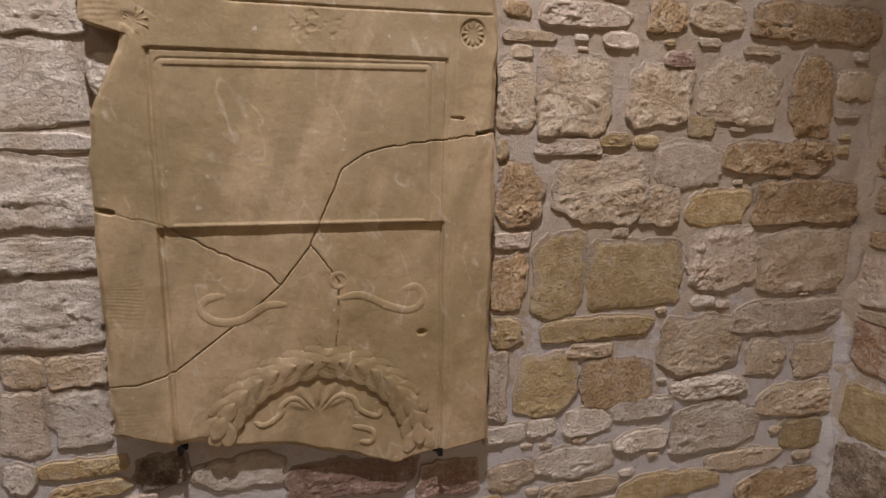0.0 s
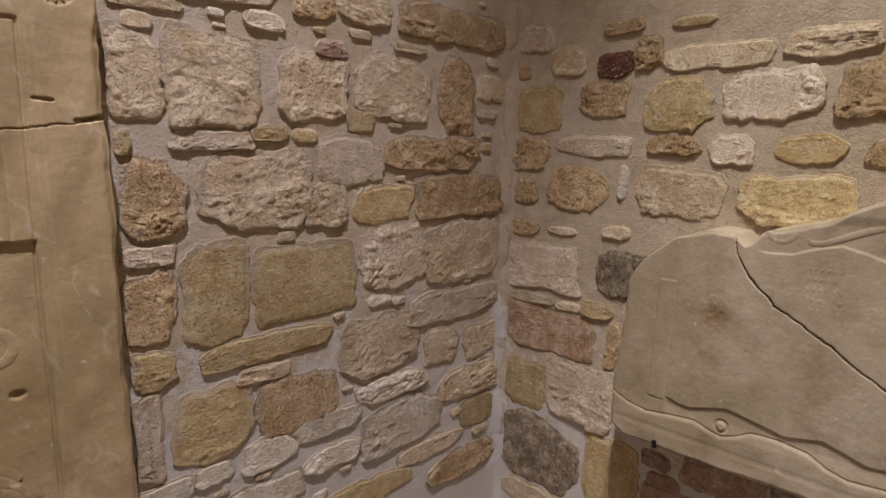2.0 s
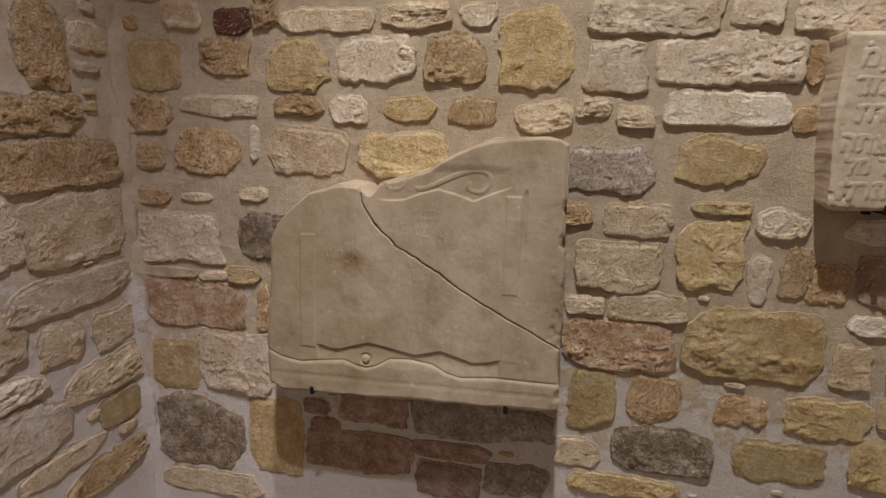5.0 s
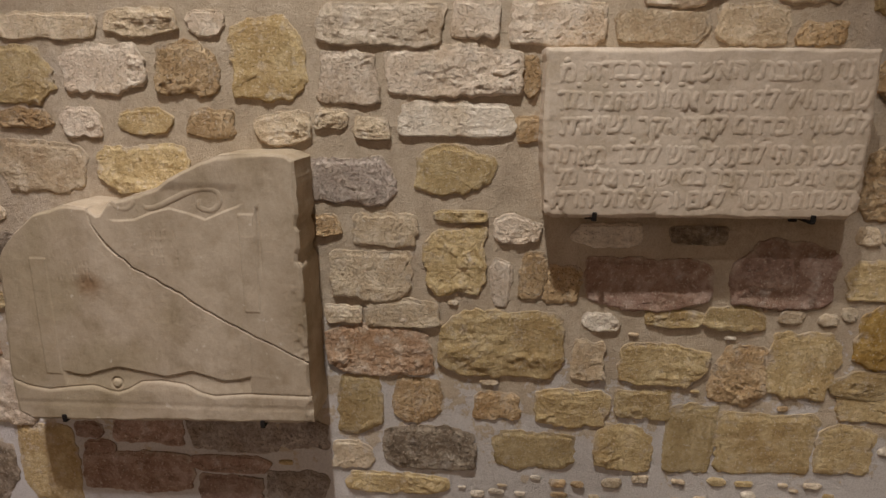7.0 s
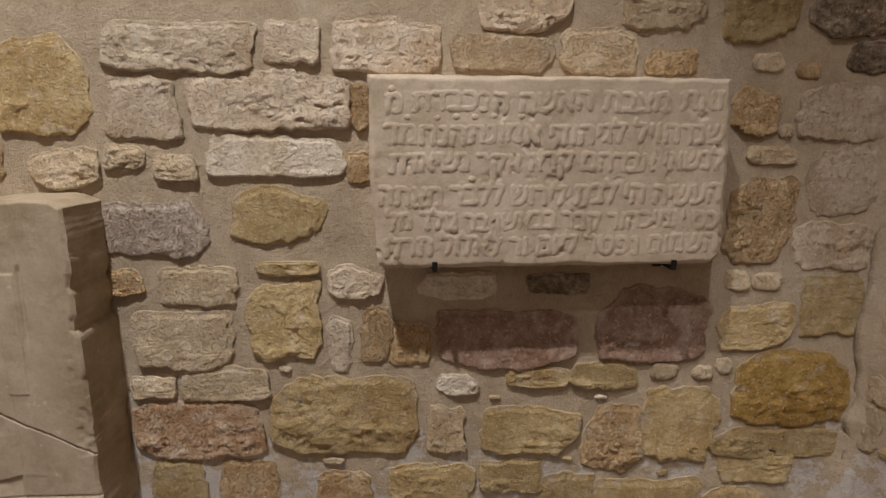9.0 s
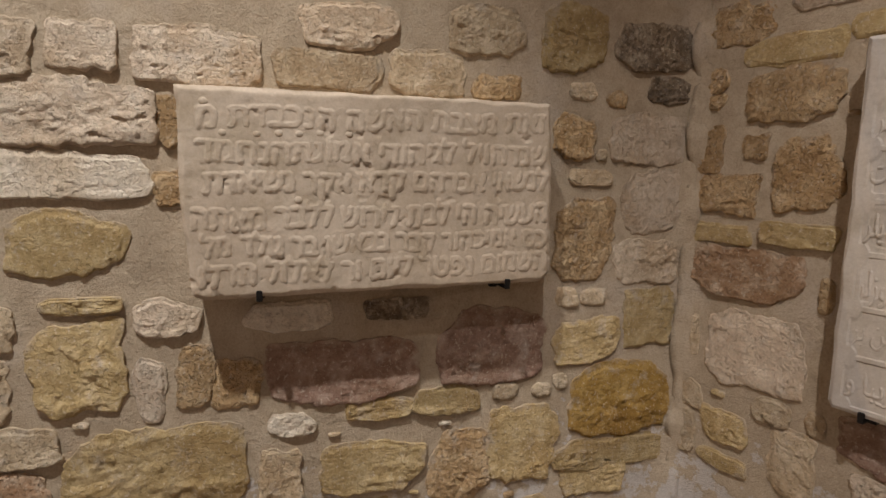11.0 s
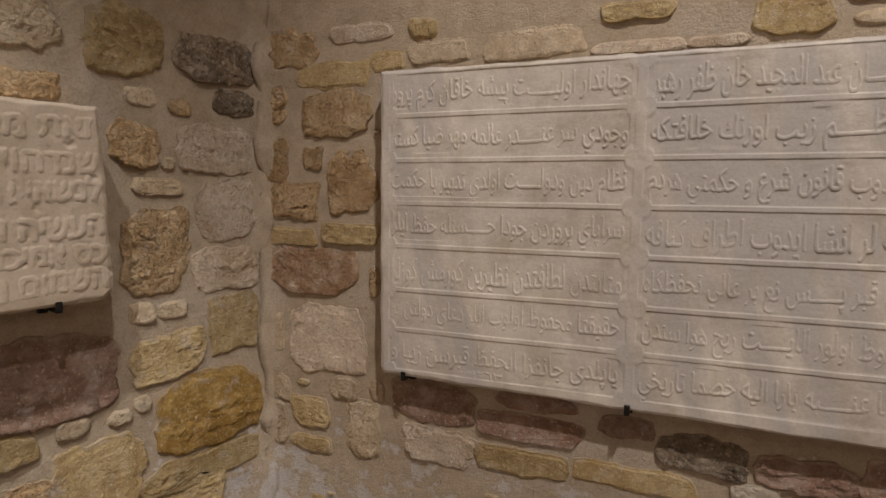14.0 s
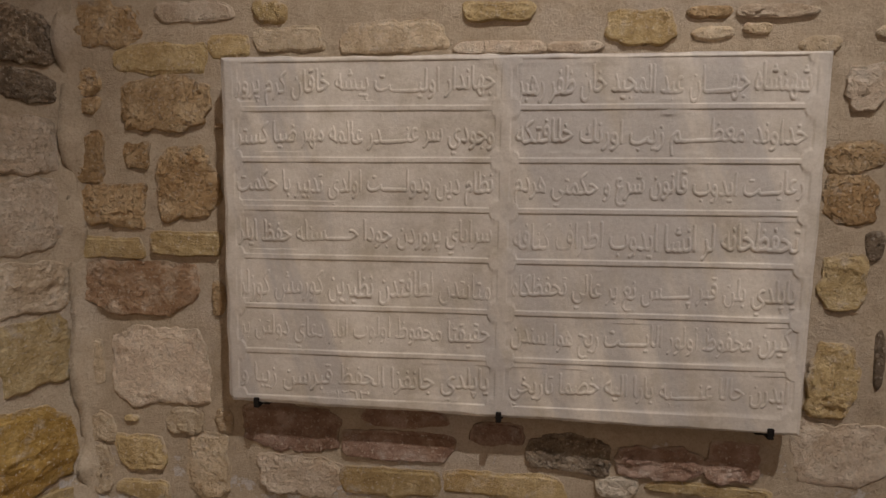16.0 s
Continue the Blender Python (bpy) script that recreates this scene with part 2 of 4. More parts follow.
def grid_faces(nu, nv, flip=False):
    a = np.arange(nu - 1)[:, None] * nv + np.arange(nv - 1)[None, :]
    f = np.stack([a, a + nv, a + nv + 1, a + 1], -1).reshape(-1, 4)
    return (f[:, ::-1] if flip else f).tolist()


def wave(u, v, scale, seed, octaves=4):
    """Smooth value noise over arrays, about -1 to 1."""
    total, amp = np.zeros_like(u), 1.0
    for k in range(octaves):
        x, y = u * scale + seed * 7.3, v * scale + seed * 3.1
        xi, yi = np.floor(x), np.floor(y)
        fx, fy = x - xi, y - yi
        fx, fy = fx * fx * (3 - 2 * fx), fy * fy * (3 - 2 * fy)

        def rnd(i, j):
            h = np.sin(i * 127.1 + j * 311.7 + seed * 74.7) * 43758.5453
            return (h - np.floor(h)) * 2 - 1
        total += amp * ((rnd(xi, yi) * (1 - fx) + rnd(xi + 1, yi) * fx) * (1 - fy) + (rnd(xi, yi + 1) * (1 - fx) + rnd(xi + 1, yi + 1) * fx) * fy)
        amp, scale = amp * 0.5, scale * 2.03
    return total


HEIGHT = 5.4


def rubble_wall(name, wall, u0, u1, seed, corners, level, mat, label):
    """A wall 0.4 m thick whose mortar face is uneven."""
    step = 0.0125
    us, vs = np.linspace(u0, u1, int((u1 - u0) / step)), np.concatenate([np.linspace(0, 0.4, 6), np.arange(0.41, 2.3, step), np.linspace(2.31, HEIGHT, 30)])
    U, V = np.meshgrid(us, vs, indexing="ij")
    D = level + 0.0014 * wave(U, V, 5, seed) + 0.0010 * wave(U, V, 24, seed + 1)
    D += 0.035 * np.exp(-((np.minimum(np.abs(U - corners[0]), np.abs(U - corners[1])) / 0.022) ** 1.3)) * (0.8 + 0.5 * wave(U, V, 9, seed + 2))
    verts = np.stack([U, D, V], -1).reshape(-1, 3).tolist()
    nu, nv = len(us), len(vs)
    faces = grid_faces(nu, nv)
    b = len(verts)
    verts += [(u0, -0.4, 0), (u1, -0.4, 0), (u1, -0.4, HEIGHT), (u0, -0.4, HEIGHT)]
    faces += [[b + 1, b, b + 3, b + 2]]
    faces += [[b] + [i for i in range(nv)][0:1] + list(range(1, nv)) + [b + 3]]
    faces += [[b + 2] + list(range((nu - 1) * nv + nv - 1, (nu - 1) * nv - 1, -1)) + [b + 1]]
    faces += [[b + 3] + [i * nv + nv - 1 for i in range(nu)] + [b + 2]]
    faces += [[b + 1] + [i * nv for i in range(nu - 1, -1, -1)] + [b]]
    ob = part(name, verts, faces, mat, None, wall)
    tagged(ob, label, "wall", kind="structure")
    return ob


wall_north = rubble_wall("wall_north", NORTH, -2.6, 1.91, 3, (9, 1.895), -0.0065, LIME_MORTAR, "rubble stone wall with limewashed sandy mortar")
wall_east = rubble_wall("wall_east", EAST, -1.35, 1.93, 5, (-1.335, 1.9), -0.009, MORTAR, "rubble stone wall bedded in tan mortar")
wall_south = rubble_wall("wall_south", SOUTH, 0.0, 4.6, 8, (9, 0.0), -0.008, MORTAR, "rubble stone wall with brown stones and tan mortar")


def block(name, x0, x1, y0, y1, z0, z1, mat, label, category):
    bm = bmesh.new()
    bmesh.ops.create_cube(bm, size=1, matrix=Matrix.Translation(((x0 + x1) / 2, (y0 + y1) / 2, (z0 + z1) / 2)) @ Matrix.Diagonal((x1 - x0, y1 - y0, z1 - z0, 1)))
    me = bpy.data.meshes.new(name)
    bm.to_mesh(me)
    me.materials.append(mat)
    return tagged(new(name, me), label, category, kind="structure")


block("floor", -3.0, 2.4, -3.4, 1.8, -0.2, 0.0, PAVING, "worn stone paving under the rubble walls", "floor")
block("ceiling", -3.0, 2.4, -3.4, 1.8, HEIGHT + 0.002, HEIGHT + 0.2, PLASTER, "plain beige plastered ceiling", "ceiling")
block("wall_west", -3.0, -2.61, -3.4, 1.8, 0.002, HEIGHT - 0.002, PLASTER, "plain beige plastered closing wall", "wall")

# ---- dressed slabs on the walls ----


def ease(x, a, b):
    t = np.clip((x - a) / (b - a), 0, 1)
    return t * t * (3 - 2 * t)


def box_dist(U, V, u0, u1, v0, v1):
    """Signed distance to a rectangle, negative inside."""
    dx, dy = np.maximum(u0 - U, U - u1), np.maximum(v0 - V, V - v1)
    return np.where((dx > 0) & (dy > 0), np.hypot(dx, dy), np.maximum(dx, dy))


def line_dist(U, V, pts, rounds=0):
    """Distance to a broken line, its corners cut smooth."""
    pts = [np.array(p, float) for p in pts]
    for _ in range(rounds):
        cut = [pts[0]]
        for a, b in zip(pts, pts[1:]):
            cut += [a * 0.75 + b * 0.25, a * 0.25 + b * 0.75]
        pts = cut + [pts[-1]]
    best = np.full(U.shape, 9.0)
    for a, b in zip(pts, pts[1:]):
        d = b - a
        t = np.clip(((U - a[0]) * d[0] + (V - a[1]) * d[1]) / (d @ d + 1e-12), 0, 1)
        best = np.minimum(best, np.hypot(U - a[0] - t * d[0], V - a[1] - t * d[1]))
    return best


def crack(U, V, pts, width, depth, seed):
    shift = 0.002 * wave(U, V, 40, seed, 3)
    d = line_dist(U + shift, V + shift, pts)
    return -depth * (1 - ease(d, width * 0.35, width))


def slab(name, wall, left, right, bottom, top, nu, nv, relief, front, back, mat, rough, seed, parent, split=None, arris=0.008):
    """A slab between four edge curves, each a list of (place along the edge, offset); relief(U, V) is its carved face."""
    s, t = (np.linspace(0, 1, n) if isinstance(n, int) else n for n in (nu, nv))
    nu, nv = len(s), len(t)
    S, T = np.meshgrid(s, t, indexing="ij")

    def edge(curve, x):
        return np.interp(x, [p[0] for p in curve], [p[1] for p in curve])
    L, R = edge(left, t) + rough * wave(t * 1.3, t * 0 + 1, 9, seed), edge(right, t) + rough * wave(t * 1.3, t * 0 + 2, 9, seed + 1)
    B, P = edge(bottom, s) + rough * wave(s * 1.3, s * 0 + 3, 9, seed + 2), edge(top, s) + rough * wave(s * 1.3, s * 0 + 4, 9, seed + 3)
    U = L[None, :] * (1 - S) + R[None, :] * S
    V = B[:, None] * (1 - T) + P[:, None] * T
    width, rise = R.mean() - L.mean(), P.mean() - B.mean()
    rim = np.minimum(np.minimum(S, 1 - S) * width, np.minimum(T, 1 - T) * rise)
    worn = arris * (1.3 + 1.1 * wave(U, V, 11, seed + 5, 3))
    D = front + relief(U, V) - 0.9 * arris * (1 - ease(rim, 0, np.maximum(worn, 0.001) + 0.004)) ** 2
    verts = np.stack([U, D, V], -1).reshape(-1, 3).tolist()
    faces = grid_faces(nu, nv)
    ring = [i * nv for i in range(nu)] + [(nu - 1) * nv + j for j in range(1, nv)] + [i * nv + nv - 1 for i in range(nu - 2, -1, -1)] + [j for j in range(nv - 2, 0, -1)]
    n = len(ring)
    prev = list(range(len(verts), len(verts) + n))
    verts += [verts[r] for r in ring]
    for k, frac in enumerate((0.12, 0.35, 0.65, 1.0)):
        base = len(verts)
        for i, r in enumerate(ring):
            u, d, v = verts[r]
            wob = 0.006 * noise.noise(Vector((u * 16, v * 16, k * 0.9 + seed))) * (frac < 1)
            verts.append((u + wob, d + (back - d) * frac, v + wob))
        cur = list(range(base, base + n))
        faces += [[prev[i], cur[i], cur[(i + 1) % n], prev[(i + 1) % n]] for i in range(n)]
        prev = cur
    if split is None:
        faces.append(prev[::-1])
        return part(name, verts, faces, mat, parent)
    co, quads = np.array(verts), np.array(faces)
    mid = co[quads].mean(1)
    above = mid[:, 2] > np.interp(mid[:, 0], [p[0] for p in split], [p[1] for p in split])
    for piece, keep in (("upper_fragment", above), ("lower_fragment", ~above)):
        used, index = np.unique(quads[keep], return_inverse=True)
        part(piece, co[used].tolist(), index.reshape(-1, 4).tolist(), mat, parent)


def smoothed(pts, rounds=3):
    pts = [Vector(p) for p in pts]
    for _ in range(rounds):
        cut = [pts[0]]
        for a, b in zip(pts, pts[1:]):
            cut += [a.lerp(b, 0.25), a.lerp(b, 0.75)]
        pts = cut + [pts[-1]]
    return pts


def rib(name, pts, width, rise, depth, mat, parent):
    """A carved band with a rounded back along a line, thinning to its ends."""
    pts = smoothed([(u, v, 0) for u, v in pts])
    verts, faces, k = [], [], 9
    for i, p in enumerate(pts):
        t = (pts[min(i + 1, len(pts) - 1)] - pts[max(i - 1, 0)]).normalized()
        side = Vector((-t.y, t.x, 0))
        f = min(1.0, 0.35 + 4 * min(i, len(pts) - 1 - i) / len(pts))
        for j in range(k):
            a = math.pi * j / (k - 1)
            q = p + side * math.cos(a) * width * f
            verts.append((q.x, depth - 0.002 + math.sin(a) * rise * f, q.y))
    for i in range(len(pts) - 1):
        for j in range(k - 1):
            faces.append((i * k + j, i * k + j + 1, (i + 1) * k + j + 1, (i + 1) * k + j))
    faces += [tuple(range(k))[::-1], tuple((len(pts) - 1) * k + j for j in range(k))]
    return part(name, verts, faces, mat, parent)


def leaf(u, v, turn, length, width, rise, depth, verts, faces):
    """One pointed carved leaf with a raised middle, added to verts and faces."""
    base, m = len(verts), 7
    for i in range(m):
        t = i / (m - 1)
        w = width * (math.sin(math.pi * min(1, t * 0.92 + 0.08)) ** 0.7)
        for j in (-1, -0.5, 0, 0.5, 1):
            x, y = (t - 0.5) * length, j * w
            d = depth - 0.003 + rise * (1 - abs(j) ** 1.6) * (0.5 + 0.5 * t) + 0.003 * t
            verts.append((u + x * math.cos(turn) - y * math.sin(turn), d, v + x * math.sin(turn) + y * math.cos(turn)))
    for i in range(m - 1):
        for j in range(4):
            a = base + i * 5 + j
            faces.append((a, a + 5, a + 6, a + 1))


def thing(name, wall, label, category, u, v):
    ob = new(name)
    ob.empty_display_size = 0.05
    ob.matrix_world = wall.m
    return tagged(ob, label, category)


def lines(*pts):
    return list(pts)


def sampled(lo, hi, coarse, fine, reach, places):
    """Places from 0 to 1 between lo and hi, close together round the given ones."""
    x, out = lo, []
    while x < hi - fine * 0.5:
        out.append((x - lo) / (hi - lo))
        x += fine if any(abs(x - p) < reach for p in places) else coarse
    return np.array(out + [1.0])


# the tall relief with an arch, on the north wall
def arch_relief(U, V):
    h = 0.0008 * wave(U, V, 12, 4) + 0.0004 * wave(U, V, 60, 5, 3)
    bow = 0.002 * wave(U, V, 7, 2, 2)
    lower = box_dist(U, V, -0.183 + bow, 0.472 + bow, 0.5, 1.819 + 0.012 * U)
    upper = box_dist(U, V, -0.150, 0.422, 1.444, 1.788 + 0.025 * U)
    # two plain fillets inside the border, a sunk field and a sunk tablet in its upper half
    h -= 0.0025 * ease(U, -0.217, -0.213) * (1 - ease(U, 0.494, 0.498))
    h -= 0.002 * ease(U, -0.193, -0.190) * (1 - ease(U, 0.482, 0.485))
    h -= 0.005 * (1 - ease(lower, -0.004, 0.003))
    h -= 0.014 * (1 - ease(lower, -0.003, 0.003)) * (1 - ease(V, 1.433, 1.439 + bow))
    h -= 0.0035 * (1 - ease(upper, -0.003, 0.002))
    h -= 0.0025 * (1 - ease(np.abs(upper - 0.013), 0.001, 0.004)) * (V > 1.44)
    h -= 0.006 * (1 - ease(np.abs(U + 0.178 + bow), 0.002, 0.006)) * (1 - ease(V, 1.812, 1.82))
    h -= 0.005 * (1 - ease(np.abs(U - 0.470 - bow), 0.001, 0.005)) * (1 - ease(V, 1.815, 1.825))
    h -= 0.006 * (1 - ease(np.abs(V - 1.8185 - 0.012 * U), 0.001, 0.0045)) * ease(U, -0.178, -0.168) * (1 - ease(U, 0.465, 0.478))
    # the border's upper line, a pitted patch below it, and the comb marks of the mason's chisel
    h -= 0.005 * (1 - ease(np.abs(V - 1.921 - 0.017 * U - 0.5 * bow), 0.001, 0.004)) * ease(U, -0.03, 0.0) * (1 - ease(U, 0.57, 0.59))
    h -= 0.0025 * ease(wave(U, V, 70, 6, 3), 0.1, 0.5) * np.exp(-(((U - 0.17) / 0.06) ** 4 + ((V - 1.885) / 0.035) ** 4))
    h += 0.00035 * np.sin(V * 620 + 9 * wave(U, V, 9, 8, 3)) * (1 - ease(U, -0.24, -0.20)) * ease(wave(U, V, 5, 9, 2), -0.3, 0.3)
    h -= 0.005 * (1 - ease(np.hypot(U + 0.205, V - 1.865), 0.008, 0.026)) * ease(wave(U, V, 30, 10, 2), -0.4, 0.4)
    h += crack(U, V, lines((-0.31, 1.484), (-0.268, 1.473)), 0.006, 0.022, 7) + crack(U, V, lines((-0.27, 1.473), (-0.17, 1.441)), 0.0016, 0.002, 8)
    r = np.hypot(U - 0.153, V - 0.832)
    h -= 0.006 * (1 - ease(r, 0.212, 0.218))
    fan = (r < 0.3) * np.exp(-((np.hypot(U - 0.150, V - 0.975) / 0.075) ** 4)) * ease(V, 0.955, 0.99)
    h += fan * 0.006 * (0.5 + 0.5 * np.cos(np.arctan2(U - 0.150, V - 0.955) * 11))
    ros = np.hypot(U - 0.534, V - 1.887)
    h -= 0.005 * (1 - ease(ros, 0.030, 0.034))
    h -= 0.010 * (1 - ease(np.hypot((U - 0.419), (V - 1.148) * 1.5), 0.008, 0.016))
    h *= 0.6
    h += crack(U, V, lines((0.605, 1.660), (0.473, 1.639), (0.348, 1.623), (0.28, 1.606), (0.22, 1.567), (0.199, 1.514), (0.165, 1.441), (0.144, 1.385), (0.073, 1.292), (-0.016, 1.214), (-0.17, 1.097), (-0.248, 1.077), (-0.306, 1.076)), 0.0015, 0.006, 1)
    h += crack(U, V, lines((-0.17, 1.439), (-0.045, 1.368), (0.039, 1.324), (0.073, 1.292)), 0.0020, 0.005, 2)
    h += crack(U, V, lines((0.144, 1.385), (0.176, 1.345), (0.211, 1.294), (0.207, 1.209), (0.198, 1.077)), 0.0020, 0.005, 3)
    h += crack(U, V, lines((0.485, 1.690), (0.515, 1.690)), 0.0035, 0.008, 4) + crack(U, V, lines((0.552, 1.655), (0.60, 1.662)), 0.006, 0.02, 5)
    return h


relief_panel = thing("carved_stone_panel", NORTH, "cracked beige sandstone panel carved with frame, scrolls and wreathed arch", "stone relief", 0.14, 1.4)
slab("slab", NORTH, lines((0, -0.303), (0.14, -0.307), (0.27, -0.306), (0.49, -0.302), (0.675, -0.293), (0.745, -0.256), (0.80, -0.228), (0.826, -0.220), (0.836, -0.262), (0.845, -0.296), (1, -0.302)), lines((0, 0.604), (0.25, 0.600), (0.6, 0.603), (1, 0.592)),
     lines((0, 0.955), (0.07, 0.938), (0.14, 0.908), (0.19, 0.912), (0.26, 0.887), (0.34, 0.884), (0.41, 0.876), (0.50, 0.849), (0.62, 0.818), (0.72, 0.787), (0.82, 0.799), (0.98, 0.818), (1, 0.826)), lines((0, 2.03), (1, 2.03)), 430, 560, arch_relief, 0.045, -0.05, SANDSTONE, 0.005, 11, relief_panel, lines((-0.4, 1.076), (-0.306, 1.076), (-0.248, 1.077), (-0.17, 1.097), (-0.016, 1.214), (0.073, 1.292), (0.144, 1.385), (0.165, 1.441), (0.199, 1.514), (0.22, 1.567), (0.28, 1.606), (0.348, 1.623), (0.473, 1.639), (0.62, 1.662)))
FIELD = 0.0312
rib("scroll", lines((0.205, 1.250), (0.264, 1.262), (0.335, 1.219), (0.401, 1.205), (0.427, 1.243), (0.405, 1.276), (0.364, 1.265)), 0.011, 0.0020, FIELD + 0.001, SANDSTONE, relief_panel)
rib("scroll", lines((0.085, 1.243), (0.036, 1.248), (-0.017, 1.208), (-0.079, 1.208), (-0.113, 1.242), (-0.094, 1.272), (-0.051, 1.272)), 0.011, 0.0020, FIELD + 0.001, SANDSTONE, relief_panel)
rib("tendril", lines((0.135, 0.960), (0.100, 1.005), (0.060, 0.985), (0.065, 0.959), (0.020, 0.930), (-0.003, 0.948)), 0.009, 0.0045, FIELD - 0.0036, SANDSTONE, relief_panel)
rib("tendril", lines((0.165, 0.960), (0.200, 1.000), (0.245, 0.985), (0.250, 0.950), (0.305, 0.920), (0.313, 0.945)), 0.009, 0.0045, FIELD - 0.0036, SANDSTONE, relief_panel)
rib("tendril", lines((0.235, 0.905), (0.295, 0.890), (0.290, 0.850), (0.255, 0.860)), 0.009, 0.0045, FIELD - 0.0036, SANDSTONE, relief_panel)
rib("ring", [(0.209 + 0.018 * math.cos(a * 0.4), 1.297 + 0.018 * math.sin(a * 0.4)) for a in range(16)], 0.006, 0.0016, FIELD + 0.001, SANDSTONE, relief_panel)
wreath = rib("wreath", [(0.153 + 0.258 * math.cos(a * math.pi / 24), 0.832 + 0.258 * math.sin(a * math.pi / 24)) for a in range(1, 23)], 0.038, 0.009, FIELD, SANDSTONE, relief_panel)
for row, (radius, count) in enumerate(((0.236, 17), (0.262, 19), (0.284, 16))):
    for i in range(count):
        a = math.pi * (0.02 + 0.96 * (i + 0.5 * (row % 2)) / count)
        u, v = 0.153 + radius * math.cos(a), 0.832 + radius * math.sin(a)
        if v < np.interp(u, [-0.3, -0.157, 0.061, 0.378, 0.472], [0.945, 0.905, 0.853, 0.79, 0.809]) + 0.03:
            continue
        climb = 1 if a < math.pi / 2 else -1
        vs, fs = [], []
        leaf(u, v, a + climb * (math.pi / 2 + (row - 1) * 0.35), 0.064, 0.019, 0.0024, FIELD + (0.0048, 0.0084, 0.0042)[row], vs, fs)
        part("leaf", vs, fs, SANDSTONE, wreath)
vs, fs = [], []
for i in range(12):
    a = i * math.pi / 6
    leaf(0.534 + 0.017 * math.cos(a), 1.887 + 0.017 * math.sin(a), a, 0.022, 0.0048, 0.0016, 0.0436, vs, fs)
part("rosette", vs, fs, SANDSTONE, relief_panel, label="small carved flower in the border")
vs, fs = [], []
for i in range(-1, 6):
    a = i * math.pi / 6 + 0.2
    leaf(-0.200 + 0.020 * math.cos(a), 1.868 + 0.020 * math.sin(a), a, 0.024, 0.0055, 0.0025, 0.0425, vs, fs)
part("rosette", vs, fs, SANDSTONE, relief_panel, label="broken carved flower beside the knocked-off corner")


# the broken slab with a curling top, on the east wall
def scroll_relief(U, V):
    h = 0.0010 * wave(U, V, 8, 14) + 0.0004 * wave(U, V, 50, 15, 3)
    foot = np.interp(U, [-0.80, -0.63, -0.60, -0.571, -0.52, -0.48, -0.44, -0.345, -0.30, -0.269, -0.22, -0.183, -0.14, -0.101, 0.1], [0.957, 0.959, 0.951, 0.949, 0.966, 0.977, 0.972, 0.953, 0.964, 0.972, 0.958, 0.946, 0.951, 0.962, 0.962])
    h -= 0.008 * ease(foot - V, -0.002, 0.003) * ease(U, -0.640, -0.630) * (1 - ease(U, -0.108, -0.100)) * ease(V, 0.90, 0.945)
    h += 0.0035 * (1 - ease(np.abs(U + 0.657 + 0.022 * (1.29 - V)), 0.020, 0.024)) * ease(V, 0.948, 0.953) * (1 - ease(V, 1.283, 1.289))
    h += 0.004 * (1 - ease(np.abs(U + 0.083), 0.018, 0.022)) * ease(V, 1.148, 1.156) * (1 - ease(V, 1.413, 1.42))
    h += 0.0015 * (1 - ease(np.abs(U + 0.076), 0.020, 0.025)) * ease(V, 0.955, 0.965) * (1 - ease(V, 1.15, 1.16))
    h -= 0.007 * (1 - ease(np.abs(U + 0.053), 0.002, 0.006)) * ease(V, 1.24, 1.30) * (1 - ease(V, 1.42, 1.44))
    step = np.interp(U, [-0.80, -0.745, -0.687, -0.62, -0.555, -0.515, -0.486, -0.455, -0.417, -0.36, -0.293, -0.25, -0.211, -0.12, 0.07], [0.930, 0.907, 0.898, 0.908, 0.915, 0.902, 0.897, 0.908, 0.931, 0.935, 0.927, 0.905, 0.896, 0.905, 0.905])
    h += 0.004 * (1 - ease(V, step - 0.008, step + 0.003))
    h -= 0.003 * (1 - ease(np.abs(V - step - 0.003), 0.001, 0.004))
    h -= 0.0015 * (1 - ease(np.abs(V - 0.868 - 0.01 * U), 0.001, 0.012))
    low = np.interp(U, [-0.5, -0.477, -0.43, -0.379, -0.33, -0.283, -0.235, -0.189, -0.134, -0.072], [1.405, 1.399, 1.392, 1.395, 1.415, 1.427, 1.415, 1.400, 1.424, 1.447])
    h -= 0.0055 * ease(V, low - 0.003, low + 0.003) * ease(U, -0.46, -0.42) * (1 - ease(U, -0.12, -0.08)) * (1 - ease(V, 1.47, 1.50))
    boss = np.hypot(U + 0.488, V - 0.927)
    h += 0.008 * (1 - ease(boss, 0.007, 0.012)) - 0.004 * (1 - ease(np.abs(boss - 0.015), 0.002, 0.004))
    h -= 0.006 * (1 - ease(np.hypot(U + 0.53, V - 1.215), 0.004, 0.025)) * (0.5 + 0.5 * wave(U, V, 60, 16, 2))
    # two worn blocks of lettering, too far gone to read
    for u0, u1, v0, v1, wide, tall in ((-0.625, -0.515, 1.225, 1.285, 0.011, 0.020), (-0.345, -0.265, 1.275, 1.375, 0.013, 0.024)):
        x, y = (U - u0) / wide, (V - v0) / tall
        pick = np.sin(np.floor(x) * 12.99 + np.floor(y) * 78.2) * 43758.5
        pick = pick - np.floor(pick)
        bar = (1 - ease(np.abs(x - np.floor(x) - 0.5 + 0.25 * (pick - 0.5)), 0.10, 0.24)) * (1 - ease(np.abs(y - np.floor(y) - 0.45), 0.18 + 0.15 * pick, 0.40))
        h -= 0.0017 * bar * (pick > 0.3) * (box_dist(U, V, u0, u1, v0, v1) < 0) * ease(wave(U, V, 20, 18, 2), -0.7, 0.1)
    h *= 0.55
